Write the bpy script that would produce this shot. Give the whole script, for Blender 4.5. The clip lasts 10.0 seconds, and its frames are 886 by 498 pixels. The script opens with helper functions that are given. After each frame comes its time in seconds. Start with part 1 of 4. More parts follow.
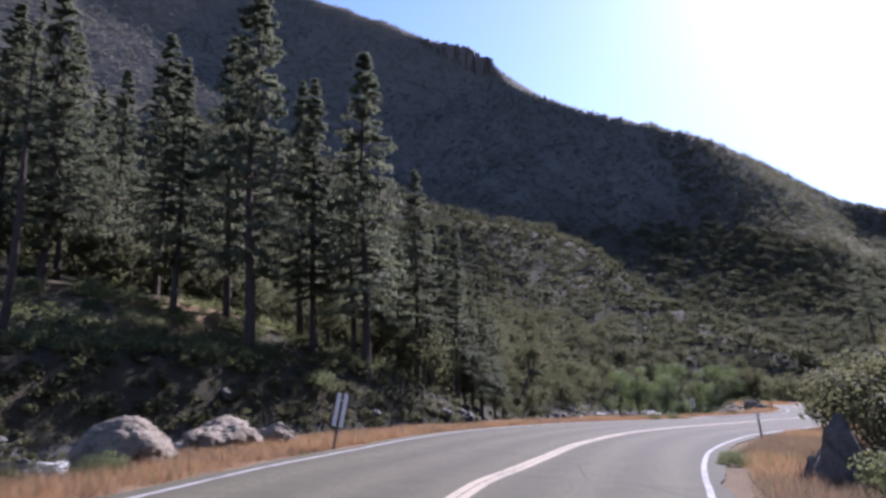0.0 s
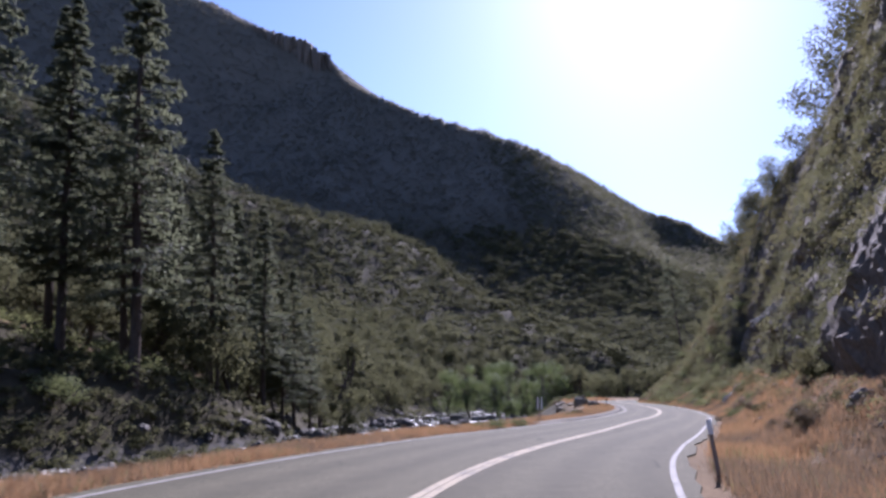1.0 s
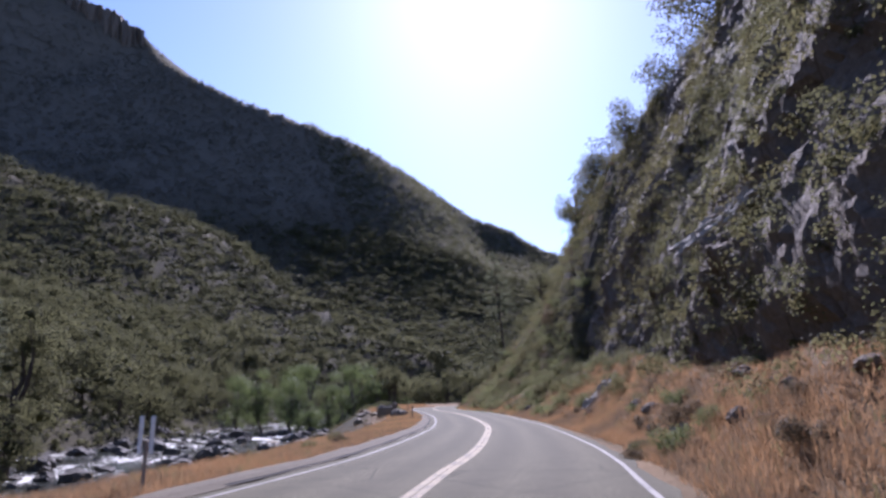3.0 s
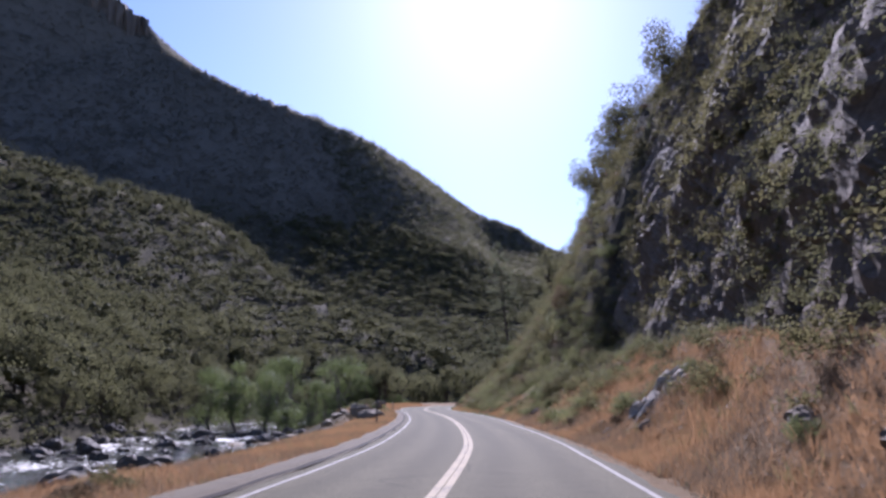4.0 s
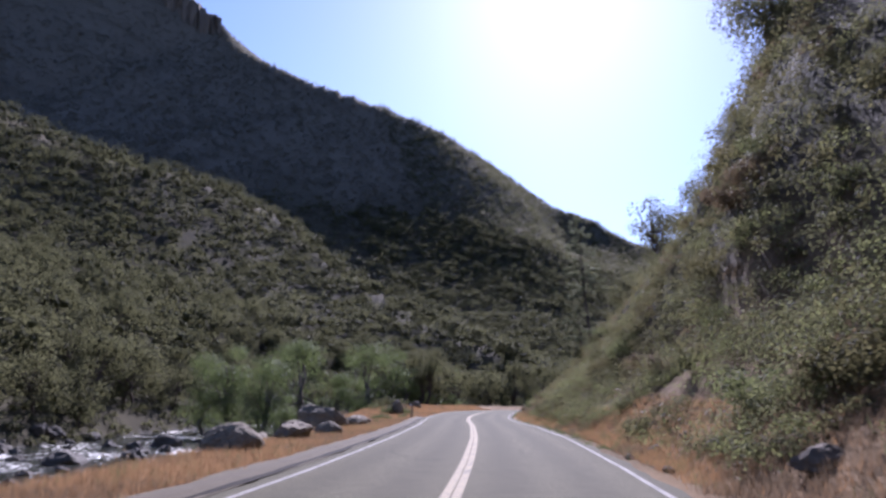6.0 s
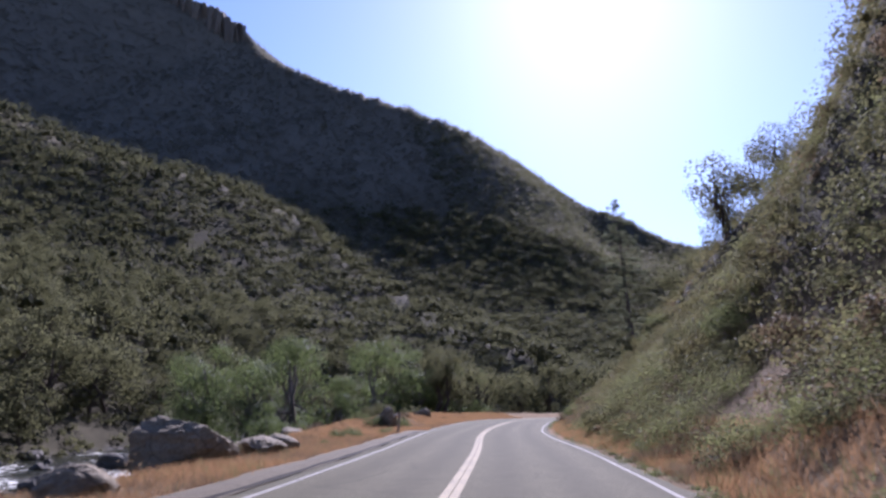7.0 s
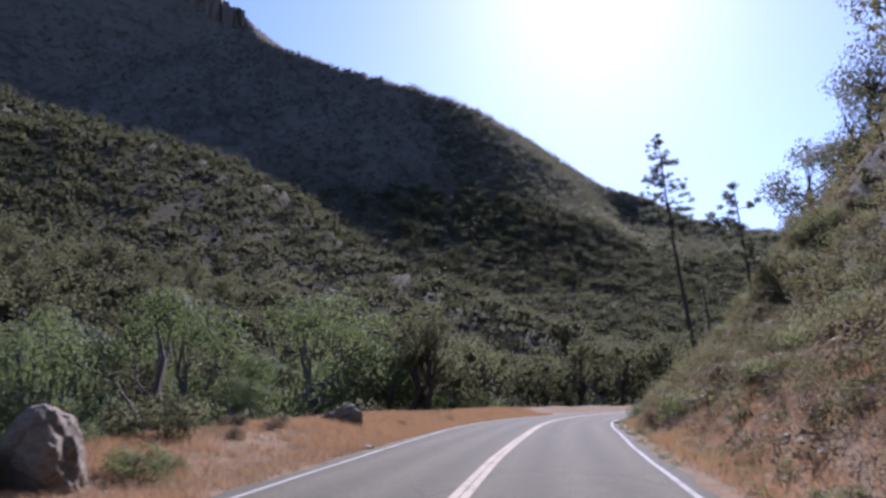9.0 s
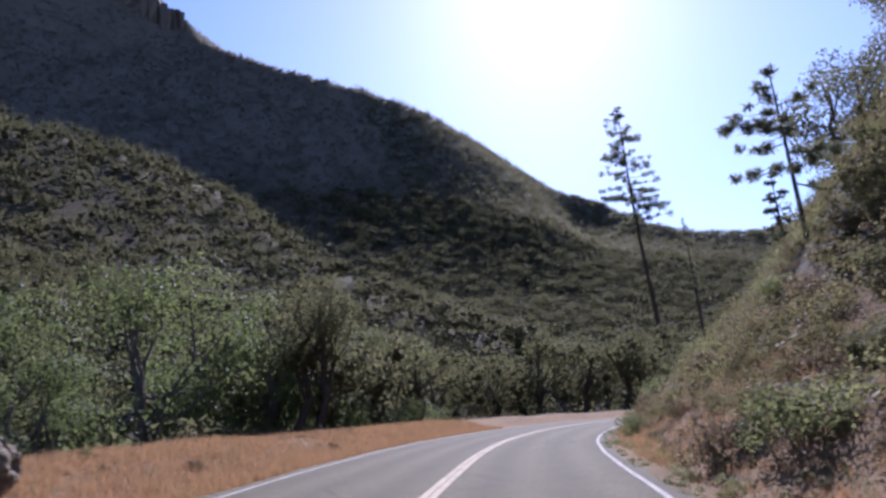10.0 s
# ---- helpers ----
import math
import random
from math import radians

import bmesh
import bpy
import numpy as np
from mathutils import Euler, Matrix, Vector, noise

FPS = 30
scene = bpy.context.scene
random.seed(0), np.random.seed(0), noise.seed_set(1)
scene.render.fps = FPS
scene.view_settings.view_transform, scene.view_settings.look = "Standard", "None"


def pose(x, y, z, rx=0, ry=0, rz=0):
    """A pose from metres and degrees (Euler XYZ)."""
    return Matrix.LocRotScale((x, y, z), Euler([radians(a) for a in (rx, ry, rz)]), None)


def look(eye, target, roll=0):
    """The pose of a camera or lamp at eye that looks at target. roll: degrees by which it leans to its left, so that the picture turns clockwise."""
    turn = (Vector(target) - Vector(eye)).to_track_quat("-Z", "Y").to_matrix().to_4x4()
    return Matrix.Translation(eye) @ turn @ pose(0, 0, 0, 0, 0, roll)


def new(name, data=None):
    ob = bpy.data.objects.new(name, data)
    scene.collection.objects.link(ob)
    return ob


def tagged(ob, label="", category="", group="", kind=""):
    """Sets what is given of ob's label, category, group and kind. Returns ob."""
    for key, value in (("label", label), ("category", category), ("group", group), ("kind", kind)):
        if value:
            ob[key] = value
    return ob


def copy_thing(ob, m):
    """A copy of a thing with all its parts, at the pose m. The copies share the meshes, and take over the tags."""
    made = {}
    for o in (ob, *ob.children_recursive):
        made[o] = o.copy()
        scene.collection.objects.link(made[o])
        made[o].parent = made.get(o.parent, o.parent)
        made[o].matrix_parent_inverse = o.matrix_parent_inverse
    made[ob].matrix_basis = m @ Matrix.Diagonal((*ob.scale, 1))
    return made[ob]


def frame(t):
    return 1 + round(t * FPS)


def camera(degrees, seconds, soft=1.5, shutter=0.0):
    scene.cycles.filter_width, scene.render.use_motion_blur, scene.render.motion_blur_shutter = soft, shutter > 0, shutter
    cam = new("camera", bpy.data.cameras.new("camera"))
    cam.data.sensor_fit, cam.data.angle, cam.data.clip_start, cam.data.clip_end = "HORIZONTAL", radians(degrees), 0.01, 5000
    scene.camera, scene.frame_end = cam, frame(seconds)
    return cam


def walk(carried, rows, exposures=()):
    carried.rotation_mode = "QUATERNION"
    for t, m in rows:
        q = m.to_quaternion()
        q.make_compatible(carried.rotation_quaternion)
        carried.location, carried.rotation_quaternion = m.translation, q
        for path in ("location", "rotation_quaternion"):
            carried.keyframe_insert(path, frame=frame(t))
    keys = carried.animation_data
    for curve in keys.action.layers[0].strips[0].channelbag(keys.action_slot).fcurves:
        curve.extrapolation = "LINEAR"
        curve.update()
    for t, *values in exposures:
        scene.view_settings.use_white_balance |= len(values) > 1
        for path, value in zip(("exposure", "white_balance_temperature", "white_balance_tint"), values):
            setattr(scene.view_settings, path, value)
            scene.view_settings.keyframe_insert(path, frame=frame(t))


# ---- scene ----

cam = camera(67.6, 10.0, soft=2.9, shutter=0.12)
# seconds, eye x y z, pitch, roll, yaw
PATH = [
    (0.0, 0.000, 0.000, 1.680, 11.77, -1.94, 0.00),
    (0.5, 1.580, 7.725, 1.652, 12.11, -1.08, -7.21),
    (1.0, 3.907, 15.246, 1.625, 12.34, -0.34, -14.19),
    (1.5, 6.993, 22.125, 1.619, 12.81, 0.78, -20.53),
    (2.0, 10.969, 28.792, 1.612, 12.86, 2.97, -25.11),
    (3.5, 23.818, 47.159, 1.675, 12.91, 0.48, -29.53),
    (4.0, 29.181, 54.795, 1.682, 12.80, 0.05, -28.47),
    (4.5, 34.575, 62.828, 1.672, 12.89, -0.53, -26.59),
    (5.0, 39.792, 71.563, 1.640, 12.77, -0.90, -25.22),
    (5.5, 44.854, 80.125, 1.572, 12.64, -1.41, -23.76),
    (7.0, 58.821, 105.574, 1.609, 13.43, -0.73, -19.34),
    (7.5, 63.099, 114.669, 1.593, 13.28, -1.19, -18.24),
    (8.0, 67.299, 123.785, 1.585, 12.96, -1.06, -17.43),
    (8.5, 71.166, 132.885, 1.608, 12.94, -0.30, -17.41),
    (9.0, 75.163, 141.560, 1.605, 12.87, 0.42, -17.76),
    (9.5, 79.569, 150.025, 1.614, 12.78, 2.01, -18.99),
    (10.0, 84.181, 158.546, 1.619, 13.67, 2.22, -21.45),
]
walk(cam, [(t, pose(x, y, z, 90 + p, r, w)) for t, x, y, z, p, r, w in PATH], [(0.0, 1.78, 5200, 33), (1.0, 1.6, 5200, 33), (2.2, 1.5, 5200, 33), (10.0, 1.5, 5200, 33)])

# ---- world, sun ----
SUN_AZ, SUN_EL = 32.5, 37.0  # degrees clockwise from +y, above the horizon
world = bpy.data.worlds.new("sky")
scene.world = world
world.use_nodes = True
wn = world.node_tree
sky = wn.nodes.new("ShaderNodeTexSky")
sky.sky_type = "NISHITA"
sky.sun_disc = False
sky.sun_elevation = radians(SUN_EL)
sky.sun_rotation = radians(SUN_AZ)
sky.dust_density, sky.air_density, sky.ozone_density = 0.33, 1.0, 1.8
wn.nodes["Background"].inputs["Strength"].default_value = 0.06
wn.links.new(sky.outputs["Color"], wn.nodes["Background"].inputs["Color"])
sun = new("sun", bpy.data.lights.new("sun", "SUN"))
sun.data.energy, sun.data.angle, sun.data.color = 4.4, radians(0.5), (1.0, 0.93, 0.82)
ce = math.cos(radians(SUN_EL))
sun.matrix_world = look((0, 0, 0), (-math.sin(radians(SUN_AZ)) * ce, -math.cos(radians(SUN_AZ)) * ce, -math.sin(radians(SUN_EL))))

# ---- materials ----


def nodes_of(name):
    m = bpy.data.materials.new(name)
    m.use_nodes = True
    t = m.node_tree
    return m, t, t.nodes["Principled BSDF"]


def nd(t, kind, **kw):
    n = t.nodes.new(kind)
    for k, v in kw.items():
        n.inputs[k].default_value = v
    return n


def noise_tex(t, scale, detail=4.0, rough=0.6, coord=None):
    n = nd(t, "ShaderNodeTexNoise", Scale=scale, Detail=detail, Roughness=rough)
    if coord is not None:
        t.links.new(coord, n.inputs["Vector"])
    return n.outputs["Fac"]


def ramp(t, fac, stops):
    r = t.nodes.new("ShaderNodeValToRGB")
    e = r.color_ramp.elements
    while len(e) < len(stops):
        e.new(0.5)
    for el, (pos, col) in zip(e, stops):
        el.position, el.color = pos, (*col, 1)
    t.links.new(fac, r.inputs["Fac"])
    return r.outputs["Color"]


def mix(t, fac, a, b, mode="MIX"):
    n = t.nodes.new("ShaderNodeMix")
    n.data_type, n.blend_type = "RGBA", mode
    for sock, v in ((n.inputs["Factor"], fac), (n.inputs["A"], a), (n.inputs["B"], b)):
        if isinstance(v, (int, float)):
            sock.default_value = v
        elif isinstance(v, tuple):
            sock.default_value = (*v, 1)
        else:
            t.links.new(v, sock)
    return n.outputs["Result"]


def maths(t, op, a, b=None, clamp=False):
    n = t.nodes.new("ShaderNodeMath")
    n.operation, n.use_clamp = op, clamp
    for sock, v in zip(n.inputs, (a, b)):
        if v is None:
            continue
        if isinstance(v, (int, float)):
            sock.default_value = v
        else:
            t.links.new(v, sock)
    return n.outputs["Value"]


def bump(t, bsdf, height, strength, dist):
    b = nd(t, "ShaderNodeBump", Strength=strength, Distance=dist)
    t.links.new(height, b.inputs["Height"])
    t.links.new(b.outputs["Normal"], bsdf.inputs["Normal"])


def position(t):
    return t.nodes.new("ShaderNodeNewGeometry").outputs["Position"]


def attr(t, name):
    a = t.nodes.new("ShaderNodeAttribute")
    a.attribute_name = name
    return a.outputs["Fac"]


def mat_ground():
    m, t, b = nodes_of("ground")
    pos = position(t)
    fine, mid, big = noise_tex(t, 3.0, 6, 0.7, pos), noise_tex(t, 0.35, 4, 0.6, pos), noise_tex(t, 0.03, 4, 0.6, pos)
    wild = mix(t, big, ramp(t, mid, [(0.3, (0.035, 0.031, 0.02)), (0.7, (0.075, 0.064, 0.042))]), ramp(t, fine, [(0.3, (0.033, 0.031, 0.019)), (0.7, (0.07, 0.062, 0.04))]))
    dry = ramp(t, fine, [(0.25, (0.09, 0.063, 0.036)), (0.5, (0.155, 0.107, 0.06)), (0.8, (0.235, 0.165, 0.095))])
    dry = mix(t, maths(t, "MULTIPLY", mid, 0.5), dry, (0.2, 0.14, 0.085))
    rock = ramp(t, mix(t, 0.5, fine, mid), [(0.3, (0.05, 0.047, 0.044)), (0.55, (0.1, 0.093, 0.084)), (0.8, (0.19, 0.175, 0.155))])
    # upper slopes: dry ground, its colour lightened to make up for missing haze
    high = ramp(t, mix(t, 0.35, noise_tex(t, 0.28, 6, 0.75, pos), big), [(0.32, (0.07, 0.062, 0.046)), (0.68, (0.14, 0.124, 0.095))])
    wild = mix(t, attr(t, "high"), wild, high)
    c = mix(t, attr(t, "rock"), mix(t, attr(t, "dry"), wild, dry), rock)
    t.links.new(c, b.inputs["Base Color"])
    b.inputs["Roughness"].default_value = 0.95
    b.inputs["Specular IOR Level"].default_value = 0.03
    bump(t, b, fine, 0.8, 0.15)
    return m


def mat_rock(name, dark, light, scale=1.0, gloss=0.12):
    m, t, b = nodes_of(name)
    pos = position(t)
    fine, mid = noise_tex(t, 9.0 * scale, 8, 0.7, pos), noise_tex(t, 0.9 * scale, 6, 0.65, pos)
    v = nd(t, "ShaderNodeTexVoronoi", Scale=0.7 * scale)
    v.feature = "DISTANCE_TO_EDGE"
    t.links.new(pos, v.inputs["Vector"])
    crack = ramp(t, v.outputs["Distance"], [(0.0, (0, 0, 0)), (0.035, (1, 1, 1))])
    c = mix(t, mid, dark, light)
    c = mix(t, 0.6, c, ramp(t, fine, [(0.3, tuple(0.5 * x for x in dark)), (0.7, light)]), "MIX")
    c = mix(t, 0.35, c, crack, "MULTIPLY")
    t.links.new(c, b.inputs["Base Color"])
    b.inputs["Roughness"].default_value = 0.85
    b.inputs["Specular IOR Level"].default_value = gloss
    bump(t, b, mix(t, 0.4, mid, fine), 0.9, 0.12 / scale)
    return m


def mat_asphalt(name, lo, hi):
    m, t, b = nodes_of(name)
    pos = position(t)
    grain = nd(t, "ShaderNodeTexNoise", Scale=60.0, Detail=3.0, Roughness=0.8)
    t.links.new(pos, grain.inputs["Vector"])
    mid, big = noise_tex(t, 1.6, 5, 0.65, pos), noise_tex(t, 0.12, 4, 0.6, pos)
    uv = t.nodes.new("ShaderNodeUVMap")
    sep = t.nodes.new("ShaderNodeSeparateXYZ")
    t.links.new(uv.outputs["UV"], sep.inputs["Vector"])
    d = maths(t, "ABSOLUTE", sep.outputs["X"])
    # wheel tracks, one metre and 2.6 m from the middle
    w = maths(t, "COSINE", maths(t, "MULTIPLY", maths(t, "SUBTRACT", d, 1.0), 3.9))
    w = maths(t, "MULTIPLY", maths(t, "ADD", w, 1.0), 0.5)
    gravel = noise_tex(t, 24.0, 4, 0.75, pos)
    c = ramp(t, mix(t, 0.6, grain.outputs["Fac"], gravel), [(0.34, tuple(0.2 * x for x in lo)), (0.5, lo), (0.64, tuple(2.0 * x for x in hi))])
    c = mix(t, maths(t, "MULTIPLY", w, 0.7), c, tuple(0.62 * x for x in lo))
    c = mix(t, maths(t, "MULTIPLY", mid, 0.5), c, tuple(1.25 * x for x in hi))
    c = mix(t, maths(t, "MULTIPLY", big, 0.4), c, lo)
    # tar-sealed cracks and patches
    warp = nd(t, "ShaderNodeTexNoise", Scale=0.8, Detail=3.0)
    t.links.new(pos, warp.inputs["Vector"])
    vor = nd(t, "ShaderNodeTexVoronoi", Scale=0.28)
    vor.feature = "DISTANCE_TO_EDGE"
    t.links.new(mix(t, 0.12, pos, warp.outputs["Color"], "ADD"), vor.inputs["Vector"])
    line = ramp(t, vor.outputs["Distance"], [(0.0, (1, 1, 1)), (0.012, (0, 0, 0))])
    some = ramp(t, noise_tex(t, 0.09, 2, 0.5, pos), [(0.5, (0, 0, 0)), (0.56, (1, 1, 1))])
    c = mix(t, maths(t, "MULTIPLY", maths(t, "MULTIPLY", line, some), 0.6), c, tuple(0.4 * x for x in lo))
    t.links.new(c, b.inputs["Base Color"])
    b.inputs["Roughness"].default_value = 0.95
    b.inputs["Specular IOR Level"].default_value = 0.1
    bump(t, b, grain.outputs["Fac"], 0.5, 0.01)
    return m


def mat_paint(name, col):
    m, t, b = nodes_of(name)
    pos = position(t)
    n1 = noise_tex(t, 14.0, 5, 0.75, pos)
    n2 = noise_tex(t, 1.2, 3, 0.6, pos)
    worn = ramp(t, mix(t, 0.4, n1, n2), [(0.38, (0, 0, 0)), (0.5, (1, 1, 1))])
    c = mix(t, maths(t, "MULTIPLY", worn, 0.95), (0.1, 0.095, 0.088), col)
    t.links.new(c, b.inputs["Base Color"])
    b.inputs["Roughness"].default_value = 0.9
    b.inputs["Specular IOR Level"].default_value = 0.12
    return m


def mat_leaf(name, dark, light, gloss=0.12, trans=0.4):
    """Leaves: diffuse, with light passing through and a waxy sheen."""
    m, t, b = nodes_of(name)
    info, geo = t.nodes.new("ShaderNodeObjectInfo"), t.nodes.new("ShaderNodeNewGeometry")
    r = maths(t, "ADD", maths(t, "MULTIPLY", info.outputs["Random"], 0.45), maths(t, "MULTIPLY", geo.outputs["Random Per Island"], 0.55))
    c = mix(t, r, dark, light)
    pos = geo.outputs["Position"]
    c = mix(t, maths(t, "MULTIPLY", noise_tex(t, 0.25, 3, 0.5, pos), 0.35), c, tuple(0.5 * x for x in dark))
    t.links.new(c, b.inputs["Base Color"])
    b.inputs["Roughness"].default_value = 0.42 if gloss > 0.2 else 0.65
    b.inputs["Specular IOR Level"].default_value = gloss * 3
    tr = t.nodes.new("ShaderNodeBsdfTranslucent")
    t.links.new(mix(t, 0.5, c, tuple(min(1, 1.5 * x) for x in light)), tr.inputs["Color"])
    ms = nd(t, "ShaderNodeMixShader", Fac=trans)
    t.links.new(b.outputs["BSDF"], ms.inputs[1])
    t.links.new(tr.outputs["BSDF"], ms.inputs[2])
    t.links.new(ms.outputs["Shader"], t.nodes["Material Output"].inputs["Surface"])
    return m


def mat_bark(name, lo, hi):
    m, t, b = nodes_of(name)
    pos = position(t)
    mp = nd(t, "ShaderNodeMapping", Scale=(6.0, 6.0, 1.2))
    t.links.new(pos, mp.inputs["Vector"])
    n = noise_tex(t, 2.0, 6, 0.7, mp.outputs["Vector"])
    t.links.new(ramp(t, n, [(0.3, lo), (0.7, hi)]), b.inputs["Base Color"])
    b.inputs["Roughness"].default_value = 0.95
    b.inputs["Specular IOR Level"].default_value = 0.08
    bump(t, b, n, 0.8, 0.05)
    return m


def mat_water():
    m, t, b = nodes_of("river water")
    pos = position(t)
    mp = nd(t, "ShaderNodeMapping", Scale=(1.0, 0.45, 1.0), Rotation=(0, 0, radians(-35)))
    t.links.new(pos, mp.inputs["Vector"])
    big, fine = noise_tex(t, 0.16, 4, 0.6, mp.outputs["Vector"]), noise_tex(t, 1.6, 6, 0.7, mp.outputs["Vector"])
    foam = ramp(t, mix(t, 0.5, big, fine), [(0.515, (0, 0, 0)), (0.62, (1, 1, 1))])
    t.links.new(mix(t, foam, (0.018, 0.019, 0.013), (0.6, 0.575, 0.5)), b.inputs["Base Color"])
    t.links.new(maths(t, "ADD", maths(t, "MULTIPLY", foam, 0.4), 0.12), b.inputs["Roughness"])
    b.inputs["IOR"].default_value = 1.33
    bump(t, b, mix(t, 0.45, fine, big), 1.0, 0.5)
    return m


def mat_plain(name, col, rough=0.6, metal=0.0, spot=0.25):
    m, t, b = nodes_of(name)
    n = noise_tex(t, 6.0, 6, 0.7, position(t))
    t.links.new(mix(t, maths(t, "MULTIPLY", n, 2 * spot), col, tuple(0.4 * x for x in col)), b.inputs["Base Color"])
    b.inputs["Roughness"].default_value, b.inputs["Metallic"].default_value = rough, metal
    bump(t, b, n, 0.3, 0.01)
    return m


GROUND = mat_ground()
ASPHALT = mat_asphalt("asphalt", (0.058, 0.0515, 0.031), (0.112, 0.1, 0.064))
DIKE = mat_asphalt("pale asphalt dike", (0.085, 0.07, 0.048), (0.15, 0.126, 0.09))
GRIT = mat_asphalt("dark grit", (0.016, 0.013, 0.01), (0.04, 0.034, 0.026))
WHITE_LINE = mat_paint("white road paint", (0.26, 0.243, 0.212))
YELLOW_LINE = mat_paint("faded yellow road paint", (0.3, 0.25, 0.165))
CLIFF = mat_rock("cliff granite", (0.1, 0.08, 0.06), (0.21, 0.175, 0.135), 0.6, 0.05)
BOULDER = mat_rock("pale granite", (0.1, 0.08, 0.055), (0.31, 0.258, 0.18), 1.2)
RIVER_ROCK = mat_rock("wet river granite", (0.035, 0.03, 0.023), (0.135, 0.115, 0.088), 1.2, 0.3)
# pale granite, coloured lighter than the boulders so that it looks sunlit
SUNLIT_SPLINTER = mat_rock("sunlit-pale granite splinters", (0.2, 0.172, 0.13), (0.46, 0.41, 0.33), 1.5)
WATER = mat_water()
GRASS = mat_leaf("dry grass", (0.16, 0.096, 0.045), (0.365, 0.22, 0.11), 0.02, 0.35)
STRAW = mat_leaf("dead brown grass", (0.075, 0.056, 0.036), (0.2, 0.145, 0.092), 0.02, 0.35)
WEED = mat_leaf("green weeds", (0.06, 0.078, 0.03), (0.16, 0.17, 0.07), 0.02, 0.4)
OAK = mat_leaf("oak leaves", (0.055, 0.058, 0.027), (0.108, 0.105, 0.05), 0.01, 0.52)
CHAPARRAL = mat_leaf("chaparral leaves", (0.085, 0.081, 0.06), (0.175, 0.162, 0.118), 0.01, 0.55)
HILL_LEAF = mat_leaf("hillside brush leaves", (0.05, 0.05, 0.022), (0.135, 0.122, 0.055), 0.01, 0.5)
SCRUB = mat_leaf("green scrub leaves", (0.07, 0.083, 0.03), (0.18, 0.185, 0.075), 0.02, 0.52)
WILLOW = mat_leaf("willow leaves", (0.042, 0.06, 0.019), (0.115, 0.138, 0.048), 0.12, 0.5)
NEEDLES = mat_leaf("conifer needles", (0.06, 0.068, 0.038), (0.13, 0.137, 0.078), 0.03, 0.5)
BRUSH = mat_leaf("dry brush leaves", (0.065, 0.052, 0.03), (0.17, 0.125, 0.072), 0.02, 0.35)
BARK = mat_bark("dark bark", (0.03, 0.024, 0.02), (0.11, 0.085, 0.065))
TWIG = mat_bark("grey twigs", (0.08, 0.065, 0.05), (0.2, 0.17, 0.14))
POST_WOOD = mat_plain("weathered post", (0.22, 0.17, 0.13), 0.85)
POST_WHITE = mat_plain("dirty white marker", (0.7, 0.68, 0.64), 0.5, 0, 0.15)
POST_DARK = mat_plain("dark marker post", (0.07, 0.055, 0.045), 0.7)

# ---- plan: road middle line, river, ridge ----


def smooth_line(pts, m=10):
    p = [np.array(q, float) for q in pts]
    p = [2 * p[0] - p[1]] + p + [2 * p[-1] - p[-2]]
    out = []
    for i in range(1, len(p) - 2):
        a, b, c, d = p[i - 1:i + 3]
        for t in np.arange(m) / m:
            out.append(0.5 * (2 * b + (c - a) * t + (2 * a - 5 * b + 4 * c - d) * t * t + (3 * b - a - 3 * c + d) * t ** 3))
    out.append(p[-2])
    return np.array(out)


ROAD = smooth_line([(-160, -900), (-60, -420), (-16, -180), (-7, -80), (-6.5, -40), (-5.2, -18), (-1.9, 0.5), (0.2, 10.8), (1.4, 14.8), (4.1, 22.6), (8.0, 30.4),
                    (13.2, 38.0), (18.6, 44.5), (24.0, 51.2), (30.2, 58.9), (36.2, 67.5), (41.7, 76.0), (46.7, 84.8), (51.5, 93.8), (56.1, 102.8),
                    (60.0, 110.8), (63.4, 118.0), (68.6, 129.4), (73.1, 139.8), (77.4, 149.0), (82.3, 158.7), (88.0, 169.5), (95.0, 182.0),
                    (101.7, 192.0), (111.0, 203.0), (124, 214), (143, 224), (170, 231), (215, 235), (290, 232), (420, 220), (700, 200), (1200, 150)], 8)
ROAD_S = np.r_[0, np.cumsum(np.linalg.norm(np.diff(ROAD, axis=0), axis=1))]
ROAD_S -= ROAD_S[np.argmin(np.linalg.norm(ROAD - (-1.9, 0.5), axis=1))]
RIVER = smooth_line([(-260, -900), (-150, -420), (-100, -150), (-70, -60), (-50, 0), (-30, 35), (-10, 64), (6, 88), (17, 110), (24, 134), (36, 158), (50, 182), (62, 210), (78, 240), (104, 272),
                     (150, 296), (215, 306), (300, 304), (430, 292), (700, 270), (1200, 230)], 8)
RIDGE = smooth_line([(-1500, 400, 760), (-1000, 800, 740), (-450, 1000, 690), (-200, 1060, 652), (-90, 1078, 622), (30, 1083, 583), (66, 1083, 571), (72, 1072, 536), (112, 960, 456), (180, 828, 369), (245, 782, 333), (317, 768, 305), (402, 796, 285), (488, 806, 252), (525, 781, 234),
                     (550, 726, 191), (600, 660, 165), (680, 610, 178), (900, 560, 260), (1500, 600, 380)], 6)
# shoulder of the far slope, in front of the mountain
SPUR = smooth_line([(-900, 760, 470), (-320, 560, 262), (-110, 470, 160), (8, 438, 110), (48, 450, 110), (88, 486, 116), (106, 476, 98), (120, 440, 71), (150, 392, 44), (190, 350, 18)], 6)
RIVER_Z = -5.0


